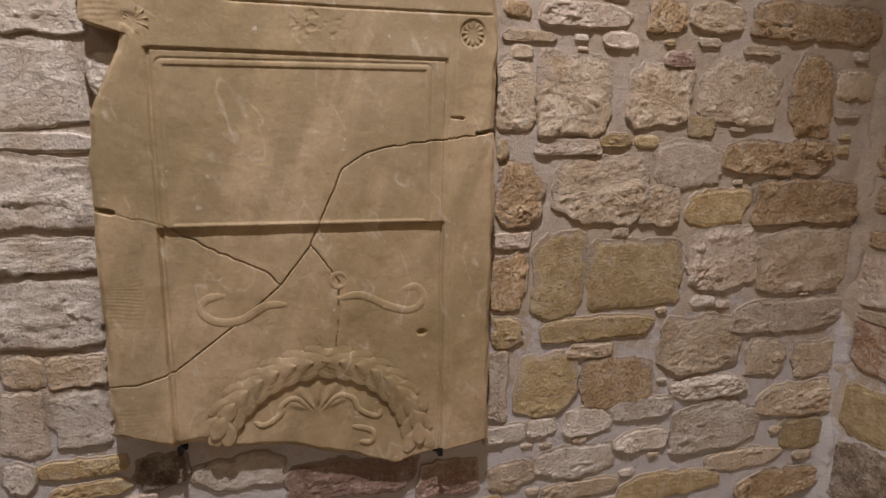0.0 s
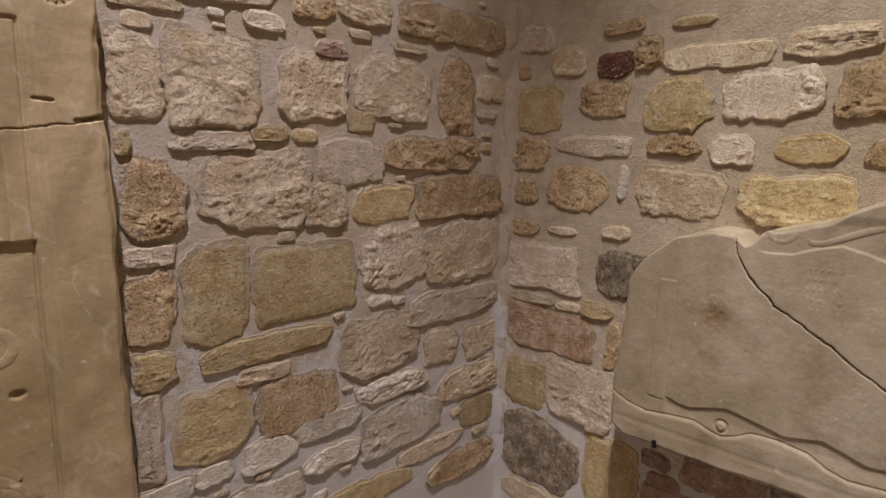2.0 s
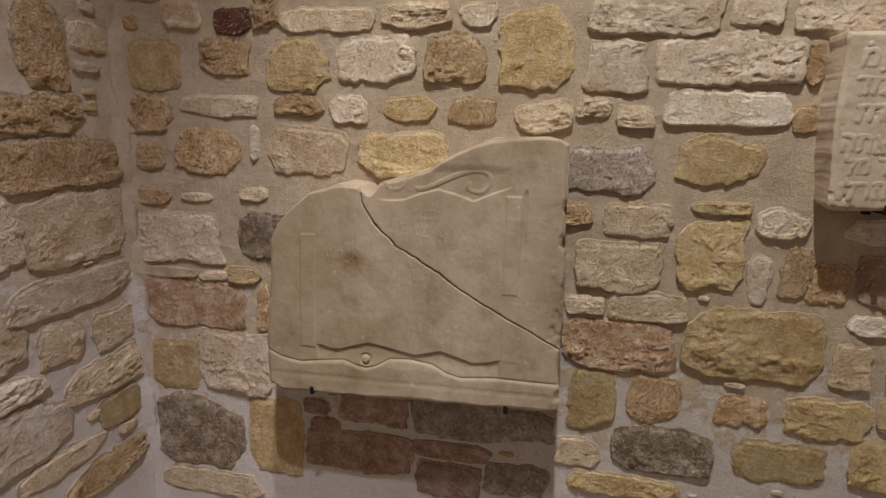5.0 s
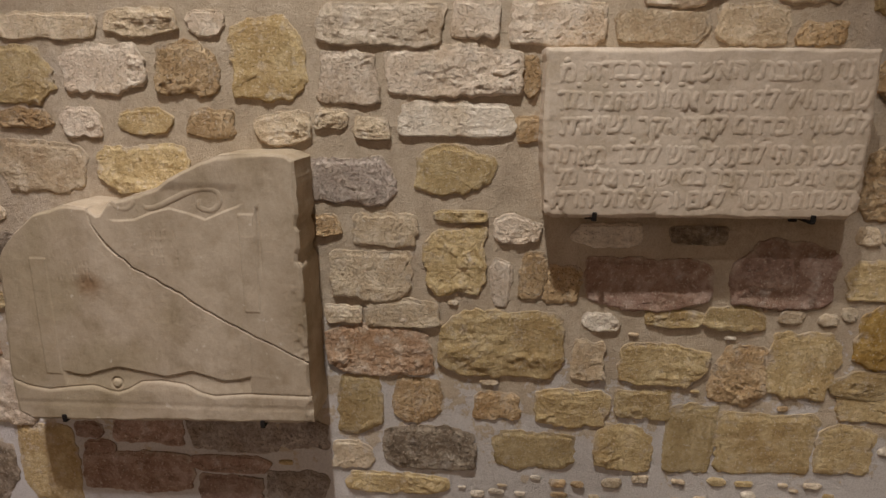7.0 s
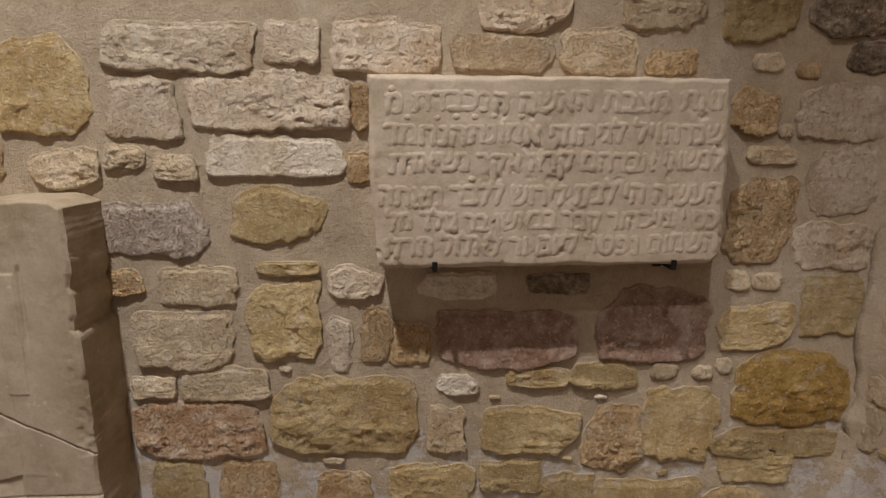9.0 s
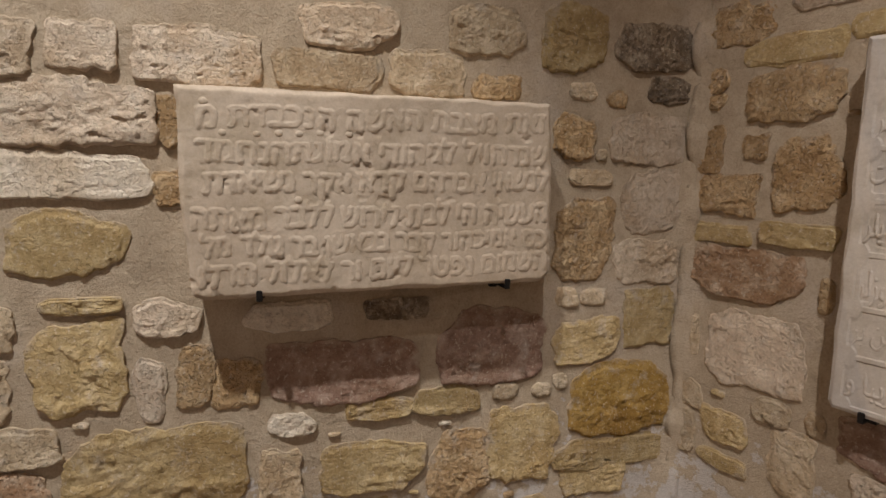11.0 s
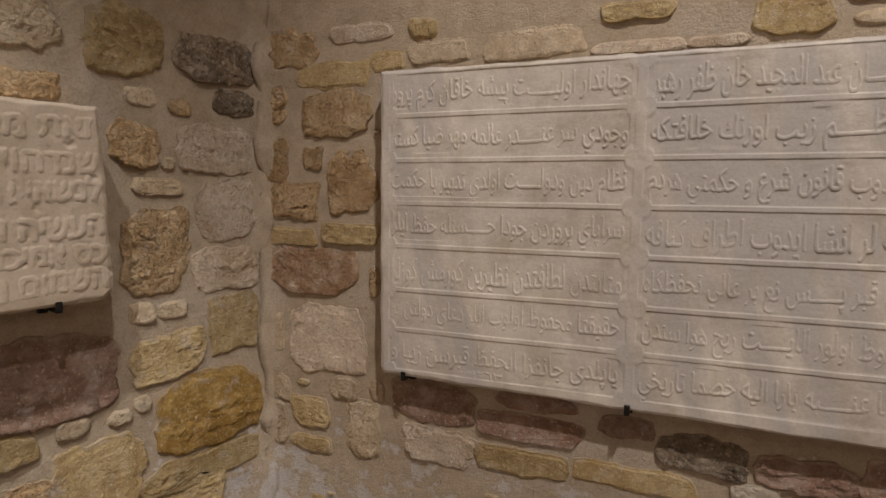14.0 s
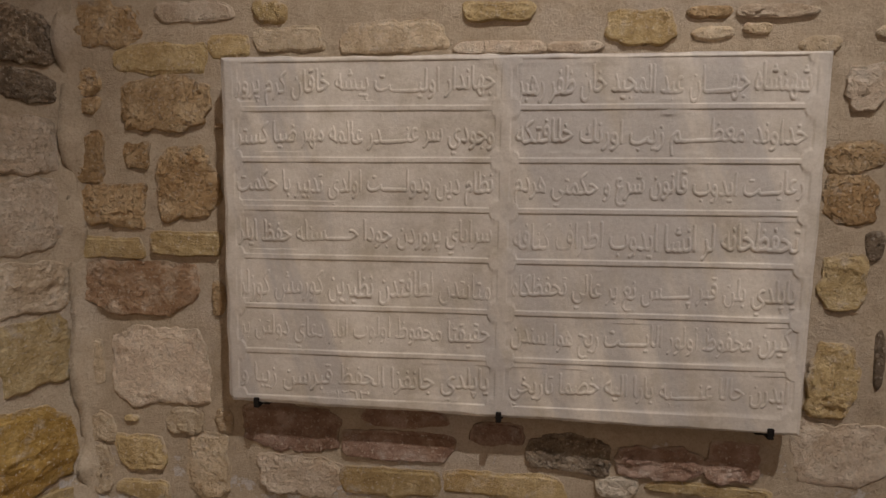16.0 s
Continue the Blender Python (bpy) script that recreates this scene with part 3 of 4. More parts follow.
    h += crack(U, V, lines((-0.505, 1.42), (-0.496, 1.381), (-0.464, 1.328), (-0.4, 1.268), (-0.28, 1.2), (-0.193, 1.14), (-0.06, 1.071), (0.08, 0.995)), 0.0019, 0.010, 6)
    h -= 0.004 * ease(U, 0.01, 0.05) * ease(wave(U, V, 16, 17, 3), 0.35, 0.9)
    return h


scroll_slab = thing("broken_stone_slab", EAST, "pale limestone slab broken across, with carved scroll and moulding", "stone relief", -0.37, 1.15)
slab("slab", EAST, lines((0, -0.790), (0.28, -0.797), (0.6, -0.784), (1, -0.771)), lines((0, 0.066), (0.22, 0.059), (0.55, 0.054), (0.62, 0.052), (0.64, 0.043), (0.67, 0.044), (0.69, 0.051), (0.75, 0.049), (0.77, 0.043), (0.79, 0.045), (0.81, 0.050), (1, 0.047)),
     lines((0, 0.828), (0.05, 0.803), (0.31, 0.810), (0.68, 0.819), (1, 0.825)), lines((0, 1.262), (0.03, 1.310), (0.075, 1.350), (0.153, 1.403), (0.25, 1.429), (0.32, 1.423), (0.358, 1.403), (0.375, 1.409), (0.402, 1.439), (0.494, 1.461), (0.561, 1.477), (0.616, 1.506), (0.70, 1.544), (0.765, 1.563), (0.868, 1.570), (0.97, 1.564), (1, 1.552)), 420, 380, scroll_relief, 0.145, -0.05, PALE_STONE, 0.003, 23, scroll_slab, arris=0.0055, split=lines((-0.9, 1.7), (-0.506, 1.69), (-0.505, 1.42), (-0.496, 1.381), (-0.464, 1.328), (-0.4, 1.268), (-0.28, 1.2), (-0.193, 1.14), (-0.06, 1.071), (0.1, 0.985)))
rib("scroll", lines((-0.352, 1.449), (-0.349, 1.428), (-0.325, 1.424), (-0.275, 1.448), (-0.228, 1.471), (-0.164, 1.484), (-0.141, 1.455), (-0.165, 1.420), (-0.206, 1.428), (-0.203, 1.450), (-0.188, 1.449)), 0.010, 0.0042, 0.1410, PALE_STONE, scroll_slab)
rib("curl", lines((-0.437, 1.441), (-0.418, 1.421), (-0.387, 1.423), (-0.370, 1.448)), 0.010, 0.0035, 0.1410, PALE_STONE, scroll_slab)


# the slab with raised Hebrew letters, on the east wall
def cream_relief(U, V):
    h = 0.0006 * wave(U, V, 9, 34) + 0.0004 * wave(U, V, 50, 35, 3)
    return h - 0.003 * ease(wave(U, V, 30, 36, 3), 0.7, 1.2)


def writing(name, body, wall, u0, u1, v, height, lift, parent, mat, rise=0.004, slope=0.0, fat=1, bold=0):
    """Worn raised letters between u0 and u1 on the line v: the type is laid on a fine grid and its edges rounded off."""
    cu = bpy.data.curves.new(name, "FONT")
    cu.body, cu.size, cu.fill_mode, cu.resolution_u = body, 1.0, "NONE", 4
    tmp = new(name + "_line", cu)
    me = bpy.data.meshes.new_from_object(tmp.evaluated_get(bpy.context.evaluated_depsgraph_get()))
    bpy.data.objects.remove(tmp)
    bpy.data.curves.remove(cu)
    co, ends = np.empty(len(me.vertices) * 3), np.empty(len(me.edges) * 2, int)
    me.vertices.foreach_get("co", co)
    me.edges.foreach_get("vertices", ends)
    co, ends = co.reshape(-1, 3)[:, :2], ends.reshape(-1, 2)
    bpy.data.meshes.remove(me)
    lo, hi = co.min(0), co.max(0)
    cell, pad = 0.0014, 6
    nx, ny = int((u1 - u0) / cell), int(height / cell)
    px = (co - lo) / (hi - lo) * (nx, ny) + pad
    wind = np.zeros((nx + 2 * pad + 1, ny + 2 * pad))
    for a, b in ends:
        (x0, y0), (x1, y1) = px[a], px[b]
        sign = 1 if y1 > y0 else -1
        if y1 < y0:
            x0, y0, x1, y1 = x1, y1, x0, y0
        for row in range(max(0, math.ceil(y0 - 0.5)), math.ceil(y1 - 0.5)):
            x = x0 + (x1 - x0) * (row + 0.5 - y0) / (y1 - y0)
            wind[min(max(0, math.ceil(x - 0.5)), nx + 2 * pad), row] += sign
    mask = (np.abs(np.cumsum(wind, 0)[:-1]) > 0.5).astype(float)
    for _ in range(bold):
        mask = np.max([np.roll(mask, k, axis) for axis in (0, 1) for k in (-1, 0, 1)], 0)
    soft = mask
    for _ in range(2):
        soft = sum(np.roll(soft, (i, j), (0, 1)) for i in range(-fat, fat + 1) for j in range(-fat, fat + 1)) / (2 * fat + 1) ** 2
    w, h = mask.shape
    I, J = np.meshgrid(np.arange(w), np.arange(h), indexing="ij")
    U = u0 + (I - pad) * cell
    V = v + (J - pad) * cell + slope * (U - u0) + 0.0025 * np.sin(U * 23 + v * 40)
    D = lift - rise * 0.3 + rise * 1.3 * np.minimum(1, soft * 1.6) + 0.0005 * wave(U, V, 90, 3, 2)
    keep = soft > 0.06
    quads = np.array(grid_faces(w, h))
    quads = quads[keep.ravel()[quads].all(1)]
    used, index = np.unique(quads, return_inverse=True)
    return part(name, np.stack([U, D, V], -1).reshape(-1, 3)[used].tolist(), index.reshape(-1, 4).tolist(), mat, parent)


hebrew_slab = thing("hebrew_inscription_slab", EAST, "cream limestone slab with six lines of raised Hebrew letters", "inscription", 1.05, 1.6)
slab("slab", EAST, lines((0, 0.676), (0.5, 0.662), (1, 0.660)), lines((0, 1.425), (0.05, 1.448), (0.5, 1.446), (1, 1.434)), lines((0, 1.425), (0.03, 1.413), (1, 1.424)), lines((0, 1.826), (1, 1.828)), 260, 140, cream_relief, 0.085, -0.05, CREAM_STONE, 0.0022, 31, hebrew_slab, arris=0.006)
HEBREW = (("זאת מצבת האשה הנכבדת מ", 0.698, 1.423, 1.752, 0.040), ("שנדחויל לגיהודי אמונתהנחמד", 0.695, 1.430, 1.685, 0.050), ("לנשאי אברהם קרא אקר נשיאדת", 0.705, 1.432, 1.611, 0.063),
          ("העשיה הי לבת לירוש ללבר מאתה", 0.683, 1.434, 1.553, 0.052), ("כס אמיכהור קבר בבאשן בר גולד מל", 0.697, 1.434, 1.483, 0.062), ("השמום נפטר ליום ור לאלול תרלו", 0.693, 1.437, 1.441, 0.052))
for body, u0, u1, v, height in HEBREW:
    writing("inscription_line", body[::-1], EAST, u0, u1, v, height, 0.0853, hebrew_slab, CREAM_STONE, 0.0013, 0.014, 2, 1)
# round points that mark the letters of the date
for u, v in lines((0.742, 1.740), (0.805, 1.739), (0.846, 1.742), (0.885, 1.742), (0.925, 1.744), (0.984, 1.744), (0.710, 1.797), (0.881, 1.611), (0.760, 1.552)):
    vs, fs = [(u, 0.0870, v)], []
    for ring, (radius, depth) in enumerate(((0.0045, 0.0866), (0.0075, 0.0856), (0.0095, 0.084))):
        vs += [(u + radius * math.cos(i * math.pi / 7), depth, v + radius * 0.85 * math.sin(i * math.pi / 7)) for i in range(14)]
        fs += [(0, 1 + (i + 1) % 14, 1 + i) if ring == 0 else (1 + (ring - 1) * 14 + i, 1 + (ring - 1) * 14 + (i + 1) % 14, 1 + ring * 14 + (i + 1) % 14, 1 + ring * 14 + i) for i in range(14)]
    part("point", vs, fs, CREAM_STONE, hebrew_slab)


# the marble slab with raised Ottoman verse in fourteen cartouches, on the south wall
ROW_V = [1.937, 1.836, 1.730, 1.627, 1.522, 1.413, 1.312, 1.205]
COL_U = [0.418, 1.007, 1.598]


def marble_skew(v):
    """The rows climb slightly to the right, the lower ones most."""
    return np.interp(v, [1.2, 1.94], [0.015, 0.0])


def marble_relief(U, V):
    h = 0.0007 * wave(U, V, 8, 44) + 0.0004 * wave(U, V, 50, 45, 3)
    W = V - marble_skew(V) * (U - 0.47) + 0.0006 * wave(U, V, 6, 46, 2)
    for i in range(2):
        for j in range(7):
            u0, u1, v0, v1 = COL_U[i] + 0.009, COL_U[i + 1] - 0.009, ROW_V[j + 1] + 0.009, ROW_V[j]
            d = box_dist(U, W, u0, u1, v0, v1)
            notch = 0.019 - np.hypot(np.abs(U - (u0 + u1) / 2) - (u1 - u0) / 2, np.abs(W - (v0 + v1) / 2) - (v1 - v0) / 2)
            worn = ease(wave(U, V, 11, 47, 3), 0.25, 0.75) * 0.6
            h -= 0.0020 * (1 - ease(np.maximum(d, notch), -0.0022, 0.0003)) * (1 - worn * (d > -0.012))
    return h


marble_slab = thing("ottoman_inscription_slab", SOUTH, "grey veined marble slab with Ottoman verse in fourteen framed cartouches", "inscription", 1.0, 1.57)
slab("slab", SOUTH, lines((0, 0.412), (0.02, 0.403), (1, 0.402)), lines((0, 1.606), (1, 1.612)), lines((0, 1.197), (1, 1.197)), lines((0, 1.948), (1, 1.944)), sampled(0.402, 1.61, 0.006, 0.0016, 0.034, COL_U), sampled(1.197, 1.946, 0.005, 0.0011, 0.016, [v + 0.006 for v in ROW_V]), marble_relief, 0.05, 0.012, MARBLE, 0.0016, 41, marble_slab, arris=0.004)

FORMS = {}
for i, letter in enumerate("ادذرزو"):
    FORMS[letter] = ((0xFE8D, 0xFEA9, 0xFEAB, 0xFEAD, 0xFEAF, 0xFEED)[i], 2)
for i, letter in enumerate("بتجحخسشصضطظعغفقكلمنه"):
    FORMS[letter] = ((0xFE8F, 0xFE95, 0xFE9D, 0xFEA1, 0xFEA5, 0xFEB1, 0xFEB5, 0xFEB9, 0xFEBD, 0xFEC1, 0xFEC5, 0xFEC9, 0xFECD, 0xFED1, 0xFED5, 0xFED9, 0xFEDD, 0xFEE1, 0xFEE5, 0xFEE9)[i], 4)
FORMS["ي"], FORMS["پ"], FORMS["ـ"] = (0xFEF1, 4), (0xFB56, 4), (0x0640, 4)


def joined(text):
    """Arabic letters in their joined forms, in the order in which they stand from left to right."""
    out = []
    for word in text.split(" "):
        for i, c in enumerate(word):
            before = i > 0 and FORMS.get(word[i - 1], (0, 2))[1] == 4
            base, kinds = FORMS.get(c, (ord(c), 1))
            after = kinds == 4 and i + 1 < len(word) and word[i + 1] in FORMS
            out.append(c if c == "ـ" else chr(base + (0 if kinds == 1 else (3 if before and after else 2 if after else 1 if before else 0))))
        out.append(" ")
    return "".join(out[-2::-1])


VERSES = (("شهنشاه جهـــــان عبد المجيد خان ظفر رهبر", "جهاندار اوليـــــت پيشه خاقان كرم پرور"), ("خداوند معظـــــم زيب اورنك خلافتكه", "وجودي سر عنـــــدر عالمه مهر ضيا كستر"),
          ("رعايـــت ايدوب قانون شرع و حكمتي هردم", "نظام دين ودولـــــت اولدي تدبير با حكمت"), ("تحفظخانه لر انشا ايدوب اطراف كنافه", "سراپاي پروردن جودا حـــــسنله حفظ ايلر"),
          ("ياپلدي بلن قبر پـــــس نع بر عالي تحفظكاه", "متانتدن لطافتدن نظيرين كورمش كوزلر"), ("كيرن محفوظ اولور الايـــــت ريح هوا سندن", "حقيقتا محفوظ اولوب ايلر دعاي دولتن بر"),
          ("ايدرن حالا عنـــــبه يارا اليه خصما تاريخي", "ياپلدي جانفزا الحفظ قبرسن زيبا و"))
for j, pair in enumerate(VERSES):
    for i, body in enumerate(pair):
        # the first half of a verse stands to the right
        u0, u1 = (COL_U[1] + 0.022, COL_U[2] - 0.020) if i == 0 else (COL_U[0] + 0.016, COL_U[1] - 0.022)
        slope = float(marble_skew(ROW_V[j + 1]))
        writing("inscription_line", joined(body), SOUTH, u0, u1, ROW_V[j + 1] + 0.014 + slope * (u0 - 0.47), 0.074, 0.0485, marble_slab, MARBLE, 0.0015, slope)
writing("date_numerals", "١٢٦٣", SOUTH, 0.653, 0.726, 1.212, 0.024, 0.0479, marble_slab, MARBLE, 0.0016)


# iron brackets that carry the slabs
def bracket(wall, u, v, front, label):
    ob = new("wall_bracket")
    ob.empty_display_size = 0.02
    ob.matrix_world = wall.m @ Matrix.Translation((u, 0, v))
    for name, lo, hi in (("arm", (-0.006, -0.03, -0.006), (0.006, front + 0.006, 0.0)), ("hook", (-0.006, front + 0.001, 0.0005), (0.006, front + 0.007, 0.017)), ("wall_plate", (-0.009, -0.03, -0.018), (0.009, 0.004, -0.0061))):
        bm = bmesh.new()
        c = [(a + b) / 2 for a, b in zip(lo, hi)]
        made = bmesh.ops.create_cube(bm, size=1, matrix=Matrix.Translation(c) @ Matrix.Diagonal((*(b - a for a, b in zip(lo, hi)), 1)))
        bmesh.ops.bevel(bm, geom=list({e for w in made["verts"] for e in w.link_edges}), offset=0.0012, segments=2, affect="EDGES")
        me = bpy.data.meshes.new(name)
        bm.to_mesh(me)
        bm.free()
        me.materials.append(IRON)
        new(name, me).parent = ob
    return tagged(ob, label, "bracket", "brackets under the slabs")


for wall, u, v, front in ((EAST, 0.802, 1.412, 0.085), (EAST, 1.341, 1.416, 0.085), (SOUTH, 0.47, 1.193, 0.05), (SOUTH, 1.007, 1.193, 0.05), (SOUTH, 1.549, 1.193, 0.05),
                          (EAST, -0.655, 0.807, 0.145), (EAST, -0.08, 0.813, 0.145), (NORTH, -0.17, 0.90, 0.045), (NORTH, 0.47, 0.805, 0.045)):
    bracket(wall, u, v, front, "dark iron hook bracket under a stone slab")

# ---- the stones of the walls ----
# each: middle along the wall, height, width, rise, and its look: the stone's colour, then e rounded, s squared, f flat, l ragged
STONES_A = []
STONES_A += [
    (1.639, 1.993, 0.497, 0.115, 'oe'), (1.26, 1.983, 0.182, 0.087, 'te'), (1.102, 1.972, 0.12, 0.085, 'oe'), (0.86, 1.962, 0.259, 0.068, 'pe'),
    (0.662, 1.961, 0.075, 0.039, 'oe'), (0.962, 1.906, 0.102, 0.042, 'pe'), (1.428, 1.903, 0.129, 0.031, 'te'), (0.7, 1.899, 0.146, 0.031, 'ts'),
    (1.153, 1.867, 0.094, 0.047, 're'), (0.681, 1.859, 0.062, 0.034, 'te'), (-0.46, 1.882, 0.31, 0.085, 'ws'),
    (1.627, 1.787, 0.167, 0.236, 'oe'), (1.363, 1.786, 0.275, 0.179, 'te'), (1.1, 1.765, 0.199, 0.165, 'te'), (-0.475, 1.745, 0.35, 0.18, 'ws'),
]
STONES_A += [
    (0.837, 1.759, 0.206, 0.208, 'ts'), (0.671, 1.757, 0.109, 0.181, 'te'), (1.247, 1.685, 0.088, 0.063, 'yf'), (-0.42, 1.622, 0.24, 0.045, 'wf'),
    (0.972, 1.646, 0.096, 0.038, 'ye'), (1.066, 1.642, 0.072, 0.034, 'ye'), (0.829, 1.627, 0.192, 0.049, 'ps'), (0.638, 1.615, 0.031, 0.058, 'ye'),
    (1.538, 1.602, 0.403, 0.106, 'oe'), (1.219, 1.581, 0.221, 0.128, 'gf'), (-0.47, 1.508, 0.33, 0.165, 'ws'), (0.938, 1.506, 0.282, 0.195, 'te'),
    (0.693, 1.495, 0.133, 0.177, 'oe'), (1.672, 1.469, 0.431, 0.141, 'oe'), (1.126, 1.462, 0.123, 0.111, 'te'),
]
STONES_A += [
    (1.333, 1.453, 0.233, 0.11, 'yf'), (0.674, 1.377, 0.109, 0.046, 'ps'), (-0.47, 1.377, 0.32, 0.078, 'ws'), (1.375, 1.299, 0.26, 0.191, 'pe'),
    (1.697, 1.28, 0.382, 0.203, 'te'), (0.821, 1.27, 0.157, 0.236, 'yf'), (1.069, 1.263, 0.303, 0.204, 'yf'), (0.673, 1.255, 0.108, 0.167, 'oe'),
    (-0.48, 1.25, 0.34, 0.165, 'ws'), (0.67, 1.118, 0.093, 0.091, 'ye'), (-0.486, 1.112, 0.086, 0.089, 'te'), (-0.381, 1.108, 0.123, 0.085, 'ts'),
    (0.958, 1.107, 0.363, 0.073, 'ye'), (1.656, 1.097, 0.464, 0.119, 'ge'), (0.935, 1.039, 0.149, 0.047, 'te'), (1.32, 1.025, 0.291, 0.187, 'te'),
]
STONES_A += [
    (-0.50, 0.987, 0.10, 0.155, 'pf'), (-0.384, 0.987, 0.131, 0.144, 'ws'), (1.579, 0.96, 0.161, 0.128, 'te'), (0.651, 0.959, 0.06, 0.21, 'ps'),
    (0.801, 0.946, 0.189, 0.188, 'ye'), (1.792, 0.941, 0.192, 0.132, 'ts'), (1.035, 0.929, 0.243, 0.156, 'of'), (1.372, 0.882, 0.283, 0.084, 'wl'),
    (-0.394, 0.863, 0.191, 0.055, 'ye'), (-0.525, 0.855, 0.066, 0.087, 'we'), (1.122, 0.835, 0.213, 0.082, 'we'), (-0.225, 0.83, 0.125, 0.089, 'de'),
    (0.791, 0.817, 0.096, 0.058, 'we'), (0.943, 0.814, 0.153, 0.08, 'we'), (0.679, 0.809, 0.123, 0.059, 'ws'), (-0.376, 0.807, 0.17, 0.043, 'ye'),
]
STONES_A += [
    (1.743, 0.801, 0.331, 0.119, 'te'), (-0.05, 0.799, 0.217, 0.088, 'we'), (1.413, 0.742, 0.336, 0.172, 'we'), (0.246, 0.74, 0.333, 0.114, 'rs'),
    (1.142, 0.725, 0.196, 0.078, 'we'), (0.51, 0.695, 0.173, 0.103, 'rs'), (0.911, 0.69, 0.259, 0.099, 'we'), (0.698, 0.673, 0.152, 0.101, 'te'),
    (1.791, 0.663, 0.194, 0.119, 'yf'), (1.544, 0.603, 0.307, 0.085, 'tl'), (0.932, 0.592, 0.254, 0.062, 'te'), (1.263, 0.552, 0.371, 0.097, 'yl'),
    (1.717, 0.487, 0.352, 0.116, 'ol'),
]
STONES_B = []
STONES_B += [
    (1.536, 1.997, 0.165, 0.155, 'ye'), (1.31, 1.991, 0.171, 0.111, 'te'), (1.768, 1.987, 0.233, 0.119, 'de'), (-0.921, 1.985, 0.124, 0.04, 'oe'),
    (-1.246, 1.984, 0.159, 0.086, 'pe'), (1.003, 1.983, 0.209, 0.092, 'pe'), (-0.712, 1.975, 0.113, 0.031, 'ye'), (-0.834, 1.905, 0.083, 0.099, 'oe'),
    (0.489, 1.901, 0.119, 0.095, 'ps'), (-1.113, 1.9, 0.121, 0.085, 'te'), (-0.385, 1.891, 0.194, 0.069, 'te'), (-0.213, 1.891, 0.109, 0.062, 'pe'),
    (1.174, 1.891, 0.178, 0.097, 'ts'), (1.821, 1.89, 0.129, 0.065, 'de'), (0.696, 1.889, 0.24, 0.108, 'ps'), (0.247, 1.886, 0.327, 0.109, 'gs'),
]
STONES_B += [
    (0.949, 1.883, 0.22, 0.085, 'ts'), (-0.648, 1.881, 0.271, 0.072, 'te'), (-1.29, 1.88, 0.071, 0.05, 'oe'), (-0.94, 1.88, 0.122, 0.074, 'De'),
    (1.342, 1.871, 0.125, 0.063, 'oe'), (1.564, 1.871, 0.074, 0.047, 'te'), (1.664, 1.86, 0.056, 0.041, 'oe'), (-0.054, 1.802, 0.193, 0.208, 'ye'),
    (-0.972, 1.772, 0.159, 0.11, 'oe'), (-0.501, 1.772, 0.24, 0.126, 'pe'), (-0.277, 1.772, 0.179, 0.132, 'oe'), (0.43, 1.771, 0.338, 0.124, 'ps'),
    (0.637, 1.765, 0.048, 0.113, 'oe'), (1.549, 1.762, 0.108, 0.102, 'oe'), (1.768, 1.76, 0.234, 0.123, 'pe'), (-1.223, 1.758, 0.205, 0.152, 'yf'),
]
STONES_B += [
    (-0.738, 1.755, 0.194, 0.146, 'ye'), (0.16, 1.754, 0.162, 0.128, 'ps'), (1.626, 1.72, 0.04, 0.036, 'te'), (1.598, 1.664, 0.12, 0.042, 'te'),
    (0.444, 1.651, 0.295, 0.089, 'ws'), (0.109, 1.648, 0.089, 0.056, 'te'), (-0.746, 1.64, 0.151, 0.058, 'oe'),
    (-1.007, 1.637, 0.256, 0.067, 'ge'), (-0.404, 1.635, 0.155, 0.072, 'ye'), (-0.585, 1.631, 0.11, 0.078, 'pe'), (-0.222, 1.63, 0.134, 0.078, 'oe'),
    (0.634, 1.628, 0.064, 0.065, 'oe'), (0.216, 1.628, 0.098, 0.065, 'ts'), (-0.02, 1.622, 0.146, 0.083, 'te'), (-1.241, 1.608, 0.167, 0.112, 'oe'),
]
STONES_B += [
    (1.79, 1.6, 0.19, 0.161, 'pe'), (-0.889, 1.527, 0.035, 0.105, 'we'), (0.44, 1.515, 0.213, 0.133, 'yl'), (1.588, 1.512, 0.161, 0.204, 'oe'),
    (-0.716, 1.507, 0.243, 0.152, 'te'), (-0.422, 1.507, 0.269, 0.137, 'ye'), (-1.047, 1.498, 0.222, 0.137, 'oe'), (0.152, 1.483, 0.266, 0.133, 'me'),
    (-1.264, 1.482, 0.122, 0.081, 'oe'), (1.783, 1.444, 0.204, 0.121, 'ge'), (0.457, 1.391, 0.148, 0.036, 'ye'), (-0.899, 1.37, 0.09, 0.045, 'te'),
    (1.547, 1.36, 0.064, 0.052, 'te'), (0.067, 1.359, 0.106, 0.066, 'oe'), (0.619, 1.357, 0.126, 0.079, 'pe'), (1.625, 1.355, 0.075, 0.049, 'te'),
]
